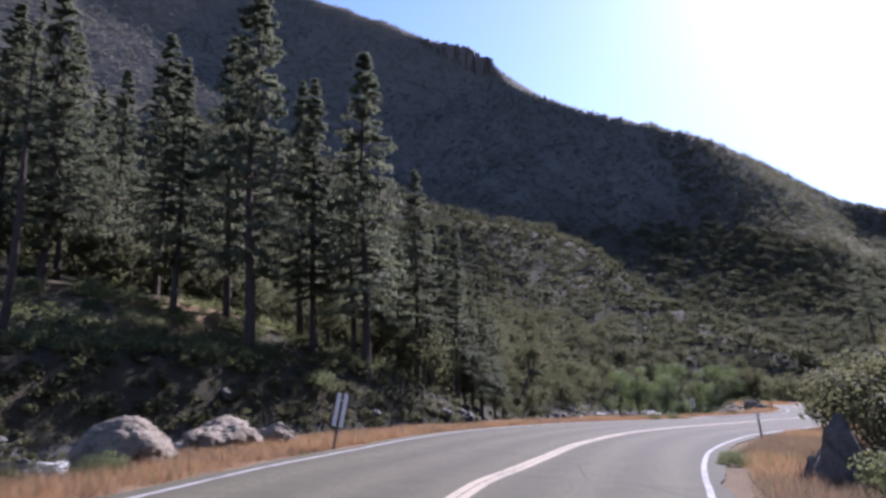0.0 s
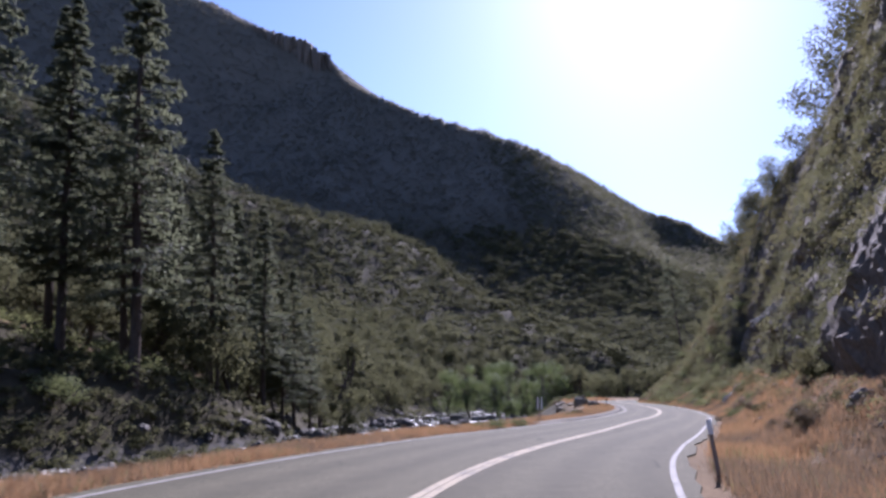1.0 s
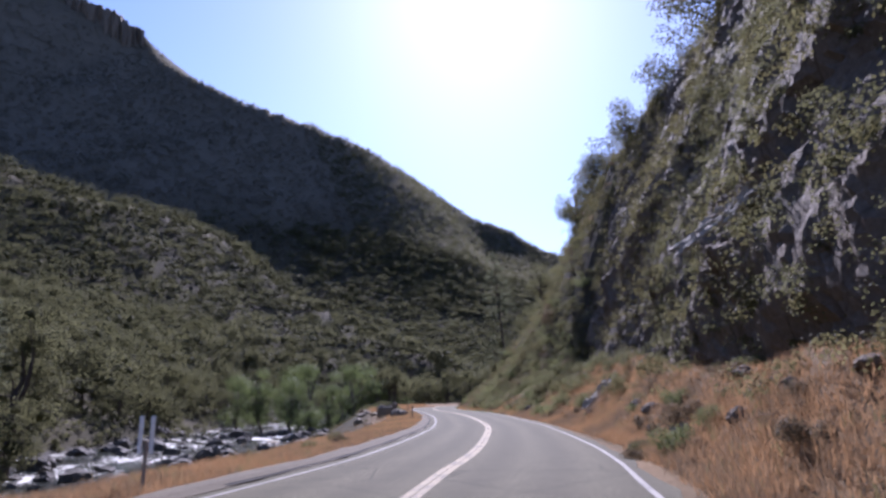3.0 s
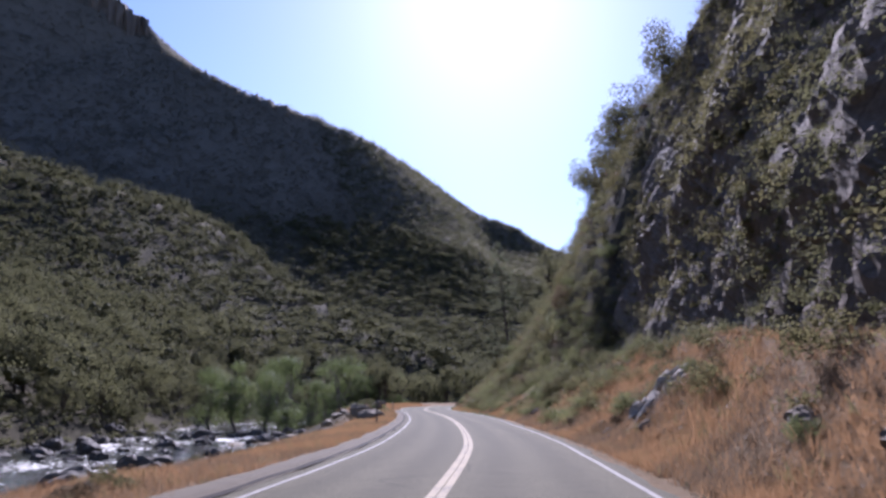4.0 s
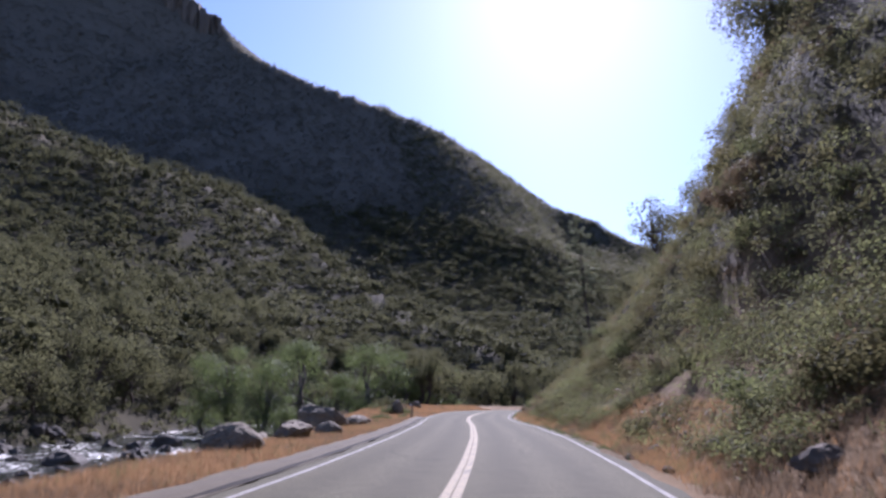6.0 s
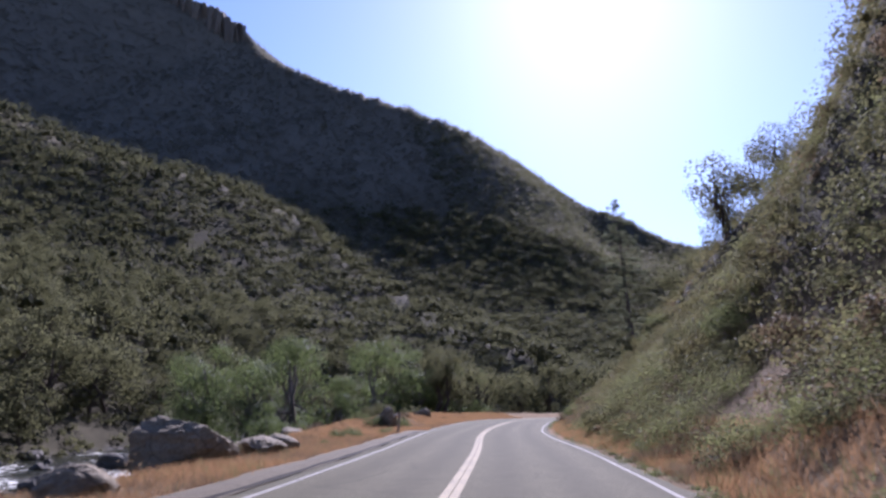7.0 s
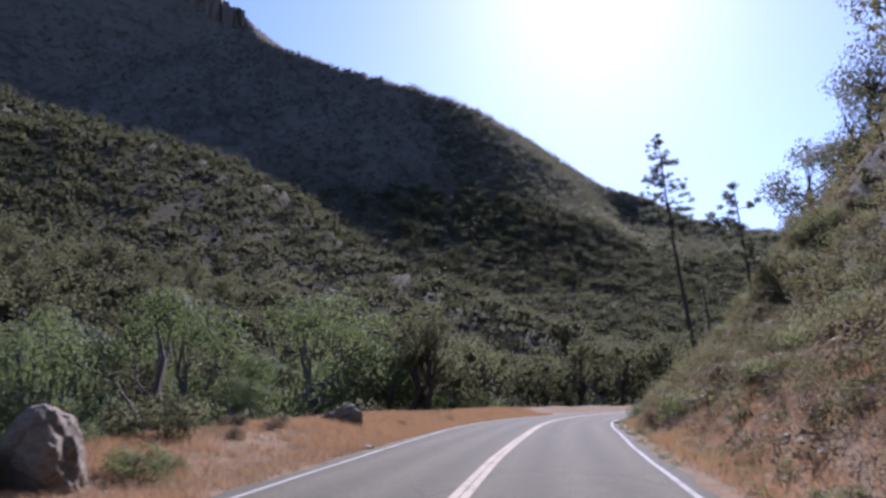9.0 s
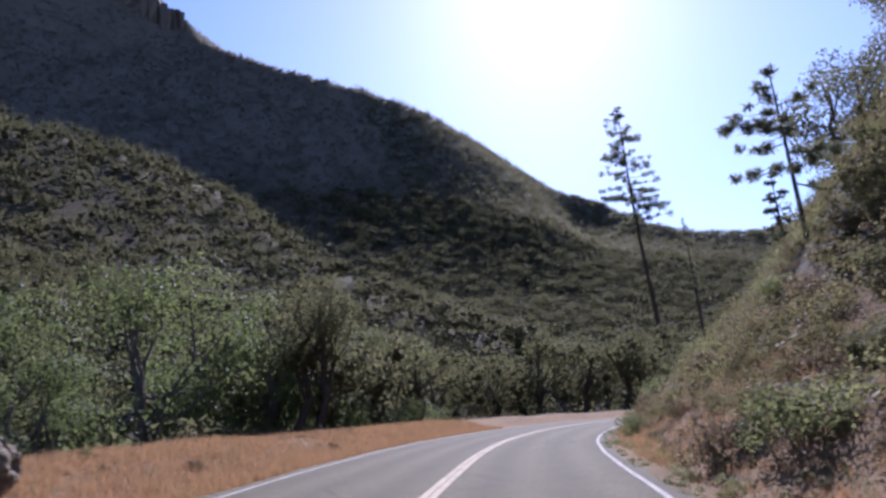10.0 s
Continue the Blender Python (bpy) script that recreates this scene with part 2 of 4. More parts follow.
def nearest(line, x, y):
    """For each point: distance to the line, the index along it as a float, and the side (left plus)."""
    best, idx, side = np.full(x.shape, 1e18), np.zeros(x.shape), np.zeros(x.shape)
    for i in range(len(line) - 1):
        ax, ay = line[i, 0], line[i, 1]
        dx, dy = line[i + 1, 0] - ax, line[i + 1, 1] - ay
        u = np.clip(((x - ax) * dx + (y - ay) * dy) / (dx * dx + dy * dy), 0, 1)
        ex, ey = x - ax - u * dx, y - ay - u * dy
        q = ex * ex + ey * ey
        m = q < best
        best[m], idx[m], side[m] = q[m], (i + u)[m], np.sign(dx * ey - dy * ex)[m]
    return np.sqrt(best), idx, side


def step(a, b, v):
    u = np.clip((v - a) / (b - a), 0, 1)
    return u * u * (3 - 2 * u)


LATTICE = np.random.RandomState(5).rand(256, 256)


def value_noise(x, y):
    xi, yi = np.floor(x).astype(int), np.floor(y).astype(int)
    u, v = x - xi, y - yi
    u, v = u * u * (3 - 2 * u), v * v * (3 - 2 * v)
    g = lambda i, j: LATTICE[(xi + i) % 256, (yi + j) % 256]
    return (g(0, 0) * (1 - u) + g(1, 0) * u) * (1 - v) + (g(0, 1) * (1 - u) + g(1, 1) * u) * v


def fbm(x, y, size, octaves=4):
    out, amp = 0, 0.5
    for k in range(octaves):
        out = out + amp * (2 * value_noise(x / size + 17.3 * k, y / size + 5.1 * k) - 1)
        size, amp = size * 0.5, amp * 0.5
    return out


def left_half(s):
    return np.interp(s, [0, 10, 25, 45, 65, 120, 160, 180, 200, 240], [4.0, 4.2, 4.7, 4.0, 3.4, 3.45, 3.7, 4.2, 4.8, 4.6])


def right_half(s):
    return np.interp(s, [0, 15, 30, 43, 67, 85, 110, 136, 150, 162, 172, 185, 194, 220], [4.0, 4.0, 4.7, 4.8, 4.1, 3.6, 3.7, 4.3, 4.2, 3.85, 3.7, 3.95, 4.2, 4.4])


def bank_width(s):
    return np.interp(s, [0, 30, 58, 76, 92, 115, 130, 200], [3.0, 2.5, 2.0, 2.4, 4.0, 5.6, 5.0, 6.0])


def hill_profile(s, e, toe):
    """Height of the hillside e metres behind its toe: a grass bank, a steep face, then the upper slope."""
    w = bank_width(s)
    bank = np.interp(s, [0, 30, 60, 90, 130, 200], [0.35, 0.6, 1.0, 0.85, 0.8, 0.8])
    steep = np.interp(s, [0, 20, 45, 60, 112, 140, 150, 158, 167, 182, 192, 230], [1.2, 1.8, 2.8, 3.3, 3.2, 2.6, 2.3, 1.5, 0.85, 0.85, 1.1, 1.25])
    top = 27.0 / steep
    knoll = 9.0 * step(19, 34, e) * step(156, 168, s) * (1 - step(186, 202, s))
    return knoll + bank * np.minimum(e, w) + steep * np.clip(e - w, 0, top) + np.clip(e - w - top, 0, 220) * np.interp(s, [0, 120, 180, 200], [1.1, 1.0, 0.8, 0.8]) + 0.3 * np.maximum(e - w - top - 220, 0)


def land(x, y):
    """Height of the ground and its zone weights (dry grass, bare rock) at points x, y."""
    x, y = np.asarray(x, float), np.asarray(y, float)
    d, i, side = nearest(ROAD, x, y)
    s = np.interp(i, np.arange(len(ROAD)), ROAD_S)
    dr, ir, rside = nearest(RIVER, x, y)
    dg, ig, gside = nearest(RIDGE, x, y)
    zg, wsum = np.zeros(x.shape), np.zeros(x.shape)
    for px, py, pz in RIDGE:
        w = 1.0 / ((x - px) ** 2 + (y - py) ** 2 + 400.0) ** 2
        zg, wsum = zg + w * pz, wsum + w
    zg = zg / wsum
    half = np.interp(y, [60, 112, 145], [11, 11.5, 13.5]) + 2.5 * fbm(x, y, 30, 2)
    # between road and river
    flat = np.interp(s, [0, 60, 145, 165, 230], [6.8, 7.2, 7.4, 11.5, 11.5]) + 0.8 * fbm(x, y, 9, 2)
    toriver = np.maximum(dr - half, 0)
    u = np.clip((d - flat) / np.maximum(d - flat + toriver, 0.1), 0, 1)
    near = -0.12 * step(4.4, 7, d) + 0.75 * step(6, 9, d) * step(165, 185, s) * (1 - step(14, 22, d)) - 5.6 * step(0, 1, u ** 0.8) + 0.25 * fbm(x, y, 5, 3) * step(5, 9, d)
    # beyond the river
    v = dr / (dr + dg)
    ds, i_s, sside = nearest(SPUR, x, y)
    zs, wsum = np.zeros(x.shape), np.zeros(x.shape)
    for px, py, pz in SPUR:
        w = 1.0 / ((x - px) ** 2 + (y - py) ** 2 + 300.0) ** 1.6
        zs, wsum = zs + w * pz, wsum + w
    zs = zs / wsum
    spur = np.where(sside > 0, zs - 0.62 * ds, (zs + 5) * (dr / (dr + ds)) ** 1.05 - 2.0)
    over = RIVER_Z - 0.6 + np.interp(y, [60, 100, 125, 160], [9.0, 9.0, 4.0, 4.0]) * step(0, 7, dr - half) + np.maximum((zg + 5) * v ** 1.6, spur) * step(0, 30, dr - half)
    over = over + np.clip(0.12 * over, 0, 20) * fbm(x, y, 150, 5) * np.clip(dg / 120, 0.15, 1) + 1.2 * fbm(x, y, 14, 3) * step(0, 20, dr - half)
    behind = zg - 0.5 * dg
    beyond = np.where(gside > 0, behind, over)
    left = np.where(rside > 0, np.where(dr < half, RIVER_Z - 0.6, beyond), np.where(dr < half, RIVER_Z - 0.6, near))
    # hill on the other side of the road
    toe = np.interp(s, [0, 18, 34, 50, 66, 100, 130, 200], [7.5, 7.5, 8.5, 6.8, 5.6, 5.2, 5.8, 5.8]) + 0.7 * fbm(x, y, 7, 2)
    e = np.maximum(d - toe, 0)
    w0 = bank_width(s)
    back = 2.4 * step(24, 32, s) * (1 - step(114, 124, s)) * step(0.0, 2.5, e - w0)
    hill = hill_profile(s, np.maximum(e - back, 0), toe)
    rough = np.clip(0.28 * hill, 0, 5)
    hill = hill + rough * (fbm(x, y, 18, 4) * 0.9 + 0.4 * fbm(x + 0.4 * y, y, 6, 2)) - 0.08 * step(4.2, 6, d)
    z = np.where(side > 0, left, hill)
    z = np.where(d < 5.2, np.minimum(z, 0.0) - 0.14 * (1 - step(3.4, 5.0, d)), z)
    dry = np.where(side > 0, np.maximum((1 - step(8, 14, d)) * (rside < 0), (rside > 0) * step(20, 26, dr) * (1 - step(44, 60, dr)) * (y < 150) * step(-0.15, 0.25, fbm(x, y, 12, 3))), (1 - step(5.0, 8.0, e)) * (0.6 + 0.4 * step(-0.3, 0.3, fbm(x, y, 9, 3))))
    rock = np.where(side > 0, (dr < half + 2) * 0.9, step(4.0, 7.5, e) * (1 - step(18, 40, e)) * np.interp(s, [0, 30, 105, 125], [0.4, 1, 1, 0.1]))
    return z, dry, rock


def along(s, d):
    """The point d metres to the left of the road's middle line at s."""
    i = np.interp(s, ROAD_S, np.arange(len(ROAD)))
    x, y = np.interp(i, np.arange(len(ROAD)), ROAD[:, 0]), np.interp(i, np.arange(len(ROAD)), ROAD[:, 1])
    x2, y2 = np.interp(s + 0.5, ROAD_S, ROAD[:, 0]), np.interp(s + 0.5, ROAD_S, ROAD[:, 1])
    x1, y1 = np.interp(s - 0.5, ROAD_S, ROAD[:, 0]), np.interp(s - 0.5, ROAD_S, ROAD[:, 1])
    tx, ty = x2 - x1, y2 - y1
    n = np.hypot(tx, ty)
    return x - d * ty / n, y + d * tx / n


# ---- mesh helpers ----


def mesh_of(name, verts, faces, mats, smooth=False):
    """A mesh from points and faces; faces may be a list, an array, or a tuple of arrays with different corner counts."""
    me = bpy.data.meshes.new(name)
    if isinstance(faces, list):
        me.from_pydata(np.asarray(verts).tolist(), [], faces)
    else:
        sets = faces if isinstance(faces, tuple) else (faces,)
        corners = np.concatenate([np.full(len(f), f.shape[1]) for f in sets])
        verts = np.asarray(verts, np.float32)
        me.vertices.add(len(verts))
        me.vertices.foreach_set("co", verts.ravel())
        me.loops.add(int(corners.sum()))
        me.loops.foreach_set("vertex_index", np.concatenate([f.ravel() for f in sets]).astype(np.int32))
        me.polygons.add(len(corners))
        me.polygons.foreach_set("loop_start", np.r_[0, np.cumsum(corners)[:-1]].astype(np.int32))
        me.update(calc_edges=True)
    for m in mats if isinstance(mats, (list, tuple)) else [mats]:
        me.materials.append(m)
    me.polygons.foreach_set("use_smooth", [bool(smooth)] * len(me.polygons))
    me.update()
    return me


def part(name, me, parent, label=""):
    ob = new(name, me)
    ob.parent = parent
    return tagged(ob, label)


def tube(points, radii, sides=6):
    """Verts and quads of a tapered tube through the points."""
    points = np.asarray(points, float)
    vs, fs = [], []
    for k, p in enumerate(points):
        t = points[min(k + 1, len(points) - 1)] - points[max(k - 1, 0)]
        t = t / max(np.linalg.norm(t), 1e-9)
        a = np.cross(t, (0.31, 0.95, 0.05) if abs(t[2]) > 0.7 else (0, 0, 1.0))
        a /= np.linalg.norm(a)
        b = np.cross(t, a)
        for j in range(sides):
            w = 2 * math.pi * j / sides
            vs.append(p + radii[k] * (math.cos(w) * a + math.sin(w) * b))
    for k in range(len(points) - 1):
        for j in range(sides):
            q = k * sides
            fs.append([q + j, q + (j + 1) % sides, q + sides + (j + 1) % sides, q + sides + j])
    return np.array(vs), np.array(fs)


def join(pieces):
    vs, fs, n = [], [], 0
    for v, f in pieces:
        vs.append(v)
        fs.append(np.asarray(f) + n)
        n += len(v)
    return np.concatenate(vs), np.concatenate(fs)


def blades(rng, pos, out, length, width, droop=0.0, loose=0.75):
    """Leaves: one four-cornered leaf at each place, facing roughly along out."""
    n = len(pos)
    face = out / np.maximum(np.linalg.norm(out, axis=1), 1e-6)[:, None] + loose * rng.randn(n, 3) * 0.8
    face /= np.linalg.norm(face, axis=1)[:, None]
    a = np.cross(face, rng.randn(n, 3))
    a[:, 2] -= droop
    a /= np.linalg.norm(a, axis=1)[:, None]
    b = np.cross(a, face)
    b /= np.maximum(np.linalg.norm(b, axis=1), 1e-6)[:, None]
    c = np.cross(a, b)
    l, w = (length * (0.6 + 0.8 * rng.rand(n)))[:, None], (width * (0.6 + 0.8 * rng.rand(n)))[:, None]
    v = np.stack([pos - a * l, pos + b * w + c * w * 0.35, pos + a * l, pos - b * w + c * w * 0.35], 1).reshape(-1, 3)
    return v, np.arange(4 * n).reshape(n, 4)


def ball(level):
    """Points and triangles of a round ball."""
    bm = bmesh.new()
    bmesh.ops.create_icosphere(bm, subdivisions=level, radius=1.0)
    v, f = np.array([w.co[:] for w in bm.verts]), np.array([[w.index for w in q.verts] for q in bm.faces])
    bm.free()
    return v, f


BALL_SMALL = ball(1)


def lumps(rng, centres, radii, shape, squash=0.85, uneven=0.22):
    """The shaded inner masses of a crown: uneven lumps of twigs and leaves."""
    v, f = shape
    n = len(centres)
    r = np.asarray(radii)[:, None] * (1 + uneven * (2 * rng.rand(n, len(v)) - 1))
    p = np.asarray(centres)[:, None, :] + v[None] * r[:, :, None] * (1, 1, squash)
    return p.reshape(-1, 3), (f[None] + len(v) * np.arange(n)[:, None, None]).reshape(-1, 3)


def in_clumps(rng, centres, radii, n, hollow=0.55):
    centres, radii = np.asarray(centres, float), np.asarray(radii, float)
    w = radii ** 2
    k = rng.choice(len(centres), n, p=w / w.sum())
    v = rng.randn(n, 3)
    v /= np.linalg.norm(v, axis=1)[:, None]
    r = radii[k] * (hollow + (1 - hollow) * rng.rand(n) ** 0.6) * (0.85 + 0.3 * rng.rand(n))
    return centres[k] + v * r[:, None] * (1, 1, 0.8), v


# ---- ground ----


def lines_at(lo, hi, fine, far_lo, far_hi):
    a = list(np.arange(lo, hi + 0.01, fine))
    g, p = fine, lo
    head = []
    while p > far_lo:
        g *= 1.16
        p -= g
        head.append(p)
    g, p = fine, a[-1]
    tail = []
    while p < far_hi:
        g *= 1.16 if p < 500 else 1.1
        g = min(g, 14.0) if p < 1150 else g
        p += g
        tail.append(p)
    return np.array(head[::-1] + a + tail)


gx, gy = lines_at(-50, 160, 1.1, -2600, 2600), lines_at(-15, 240, 1.1, -2600, 2600)
X, Y = np.meshgrid(gx, gy)
Z, DRY, ROCK = land(X.ravel(), Y.ravel())
nx, ny = len(gx), len(gy)
q = (np.arange(ny - 1)[:, None] * nx + np.arange(nx - 1)[None, :]).ravel()
me = mesh_of("ground", np.stack([X.ravel(), Y.ravel(), Z], 1), np.stack([q, q + 1, q + nx + 1, q + nx], 1), GROUND, True)
HIGH = step(110, 240, Z + 60 * fbm(X.ravel(), Y.ravel(), 90, 3))
for nm, val in (("dry", DRY), ("rock", ROCK), ("high", HIGH)):
    me.attributes.new(nm, "FLOAT", "POINT").data.foreach_set("value", val.astype(np.float32))
ground = tagged(new("ground", me), "canyon ground with dry grass verges and rocky slopes", "ground", kind="structure")



def ground_z(x, y):
    """Heights of the ground sheet at points x, y."""
    x, y = np.asarray(x, float), np.asarray(y, float)
    i, j = np.clip(np.searchsorted(gx, x) - 1, 0, nx - 2), np.clip(np.searchsorted(gy, y) - 1, 0, ny - 2)
    u, v = (x - gx[i]) / (gx[i + 1] - gx[i]), (y - gy[j]) / (gy[j + 1] - gy[j])
    g = Z.reshape(ny, nx)
    return (g[j, i] * (1 - u) + g[j, i + 1] * u) * (1 - v) + (g[j + 1, i] * (1 - u) + g[j + 1, i + 1] * u) * v


def land_z(x, y):
    return float(ground_z(x, y))


# ---- road ----


def ribbon(name, s0, s1, profile, mat, stepping=1.0):
    """A strip along the road; profile(s) gives its cross-section as offsets and heights, left to right."""
    ss = np.arange(s0, s1 + 1e-6, stepping)
    rows, uvs = [], []
    for s in ss:
        for d, z in profile(s):
            x, y = along(s, d)
            rows.append((x, y, z))
            uvs.append((d, s))
    m = len(profile(s0))
    fs = [[i * m + j, i * m + j + 1, (i + 1) * m + j + 1, (i + 1) * m + j] for i in range(len(ss) - 1) for j in range(m - 1)]
    me = mesh_of(name, rows, fs, mat)
    uv = me.uv_layers.new(name="UVMap")
    idx = np.zeros(len(me.loops), int)
    me.loops.foreach_get("vertex_index", idx)
    uv.data.foreach_set("uv", np.array(uvs)[idx].astype(np.float32).ravel())
    return me


def wob(s, k):
    return 0.07 * math.sin(0.9 * s + k) + 0.05 * math.sin(2.3 * s + 2 * k) + 0.03 * math.sin(5.1 * s + k)


def road_profile(s):
    l, r = left_half(s) + 0.45 + wob(s, 1), right_half(s) + 0.4 + wob(s, 4)
    return [(l + 0.02, -0.12), (l, 0.0), (l * 0.5, 0.025), (0, 0.045), (-r * 0.5, 0.025), (-r, 0.0), (-r - 0.02, -0.12)]


def crown_z(s, d):
    l, r = left_half(s) + 0.45, right_half(s) + 0.4
    return float(np.interp(d, [-r, -r * 0.5, 0, l * 0.5, l], [0, 0.025, 0.045, 0.025, 0.0]))


road = tagged(new("road", ribbon("road", -150, 320, road_profile, ASPHALT)), "worn grey asphalt two-lane mountain road", "road", kind="structure")


def stripe(name, off, width, mat, s0, s1, label):
    def prof(s):
        d = off(s)
        return [(d + width / 2, crown_z(s, d + width / 2) + 0.006), (d - width / 2, crown_z(s, d - width / 2) + 0.006)]
    ob = part(name, ribbon(name, s0, s1, prof, mat), road, label)
    return ob


def centre_off(s):
    return float(np.interp(s, [4, 12, 18, 26, 43, 52, 63, 133, 162, 181, 192, 215], [0, -0.15, -0.42, -0.58, -0.8, -0.45, 0, 0, 0.12, 0.2, 0.08, 0]))


stripe("edge_line", lambda s: left_half(s) + 0.01 * math.sin(s), 0.13, WHITE_LINE, -140, 300, "worn white edge line")
stripe("edge_line", lambda s: -right_half(s) - 0.01 * math.sin(s), 0.13, WHITE_LINE, -140, 300, "worn white edge line")
stripe("centre_line", lambda s: centre_off(s) + 0.092, 0.16, YELLOW_LINE, -140, 300, "faded yellow centre line")
stripe("centre_line", lambda s: centre_off(s) - 0.092, 0.16, YELLOW_LINE, -140, 300, "faded yellow centre line")


def seam_across(x0, y0, x1, y1, wide):
    """A pale worn seam across one lane."""
    rng = np.random.RandomState(3)
    n = 24
    u = np.linspace(0, 1, n)
    dx, dy = x1 - x0, y1 - y0
    L = math.hypot(dx, dy)
    off = 0.04 * np.cumsum(rng.randn(n)) / 2
    cx, cy = x0 + dx * u - dy / L * off, y0 + dy * u + dx / L * off
    half = wide * (0.5 + 0.5 * rng.rand(n))
    zz = np.linspace(0.038, 0.012, n)
    v = [(cx[i] + sg * half[i] * -dy / L, cy[i] + sg * half[i] * dx / L, zz[i]) for i in range(n) for sg in (-1, 1)]
    return mesh_of("seam", v, [[2 * i, 2 * i + 1, 2 * i + 3, 2 * i + 2] for i in range(n - 1)], DIKE)


part("seam", seam_across(19.12, 40.64, 19.87, 38.98, 0.05), road, "pale worn seam across the lane")


def dike_profile(s):
    l = left_half(s) + 0.42
    h = 0.085 * min(1, max(0.05, (s - 54) / 6), max(0.05, (170 - s) / 3))
    return [(l + 1.0 + wob(s, 2), -0.2), (l + 0.86 + wob(s, 2), h), (l + 0.35, h), (l + 0.12, 0.02), (l, 0.012)]


tagged(new("kerb", ribbon("kerb", 54, 170, dike_profile, DIKE)), "pale asphalt kerb dike along the road edge", "kerb", kind="structure")

def seam_profile(s):
    l = left_half(s) + 0.42
    a, b = 0.03 * math.sin(1.7 * s), 0.05 * math.sin(0.9 * s) + 0.02 * math.sin(4.1 * s)
    return [(l + 0.17 + a, 0.046), (l + 0.11, 0.031), (l + 0.04 + b, 0.024)]


part("gutter_seam", ribbon("gutter_seam", 60, 166, seam_profile, GRIT, 0.5), road, "dark gritty seam beside the kerb")

# ---- river ----


def river_mesh():
    rng = np.random.RandomState(8)
    seg = np.r_[0, np.cumsum(np.linalg.norm(np.diff(RIVER, axis=0), axis=1))]
    ss = np.concatenate([np.arange(0, 800, 20.0), np.arange(800, 1500, 1.2), np.arange(1500, seg[-1], 20.0)])
    ss = ss[ss < seg[-1]]
    cx, cy = np.interp(ss, seg, RIVER[:, 0]), np.interp(ss, seg, RIVER[:, 1])
    tx, ty = np.gradient(cx), np.gradient(cy)
    n = np.hypot(tx, ty)
    w = np.linspace(-16, 16, 27)
    x = cx[:, None] - (ty / n)[:, None] * w
    y = cy[:, None] + (tx / n)[:, None] * w
    z = RIVER_Z + 0.22 * fbm(x, y, 3.5, 3) + 0.15 * fbm(x, y, 9, 2)
    a, b = x.shape
    k = (np.arange(a - 1)[:, None] * b + np.arange(b - 1)).ravel()
    return mesh_of("river", np.stack([x.ravel(), y.ravel(), z.ravel()], 1), np.stack([k, k + 1, k + b + 1, k + b], 1), WATER, True)


tagged(new("river", river_mesh()), "shallow white-water river between boulders", "water", kind="structure")

# ---- summit cliff on the ridge ----


def crag_mesh():
    """A blunt band of rock that ends in an upright face, deeper than it is seen."""
    rng = np.random.RandomState(14)
    xs, rows = np.linspace(-60, 67, 44), []
    top = np.interp(xs, [-60, -20, 10, 30, 45, 67], [603, 597, 590, 586, 573, 567]) + 0.5 * rng.randn(44)
    for x, h in zip(xs, top):
        for y, z in ((1048, h - 60), (1055, h - 26), (1060, h - 5), (1068, h), (1084, h - 3), (1100, h - 40)):
            rows.append((x + 1.2 * rng.randn(), y + 3 * rng.randn(), z + 1.2 * rng.randn()))
    fs = [[i * 6 + j, (i + 1) * 6 + j, (i + 1) * 6 + j + 1, i * 6 + j + 1] for i in range(43) for j in range(5)]
    return mesh_of("summit_crag", rows, fs + [[43 * 6 + j for j in range(6)], [5 - j for j in range(6)]], CLIFF)


tagged(new("summit_crag", crag_mesh()), "dark blunt rock crag on the mountain ridge", "crag", kind="structure")

# ---- cliff over the road ----


def ledge(s, z):
    """Rock that stands proud below two ledges over the road."""
    out = 0.0
    for s0, s1, z0, fall, deep in ((66, 76, 6.0, 0.15, 0.6), (57, 65, 10.6, 0.1, -0.6), (78, 90, 9.0, 0.3, 1.2), (92, 112, 12.0, 0.25, 1.3)):
        zl = z0 + fall * (s1 - s)
        out += deep * step(s0 - 2, s0 + 2, s) * (1 - step(s1 - 3, s1 + 1, s)) * (1 - step(zl - 0.25, zl + 0.25, z)) * step(zl - 5.0, zl - 0.5, z)
    return float(out)


def cliff_points():
    ss = np.arange(24.0, 124.0, 0.3)
    rows = []
    es = np.linspace(0, 40, 800)
    for s in ss:
        toe = np.interp(s, [0, 18, 34, 50, 66, 100, 130, 200], [7.5, 7.5, 8.5, 6.8, 5.6, 5.2, 5.8, 5.8])
        z = hill_profile(s, es, toe)
        arc = np.r_[0, np.cumsum(np.hypot(np.diff(es), np.diff(z)))]
        a0 = np.interp(bank_width(s) * 1.0, es, arc)
        aa = np.linspace(a0, a0 + 40, 136)
        e, zz = np.interp(aa, arc, es), np.interp(aa, arc, z)
        x, y = along(s, -(toe + e))
        zz[:3] -= (3.0, 1.6, 0.5)
        rows.append(np.stack([x, y, zz], 1))
    P = np.array(rows)
    a, b, _ = P.shape
    N = np.cross(np.gradient(P, axis=1), np.gradient(P, axis=0))
    N /= np.linalg.norm(N, axis=2)[:, :, None]
    edge = np.minimum(np.minimum(1, (b - 1 - np.arange(b)) / 12.0)[None, :], np.minimum(1, np.minimum(np.arange(a) / 16.0, (a - 1 - np.arange(a)) / 16.0))[:, None])
    edge = np.minimum(edge, np.minimum(1, np.arange(b) / 7.0)[None, :])
    off = np.zeros((a, b))
    for i in range(a):
        for j in range(b):
            p = Vector(P[i, j])
            # bedding planes that fall towards the road's far end
            run = 0.5 * p.x + 0.86 * p.y
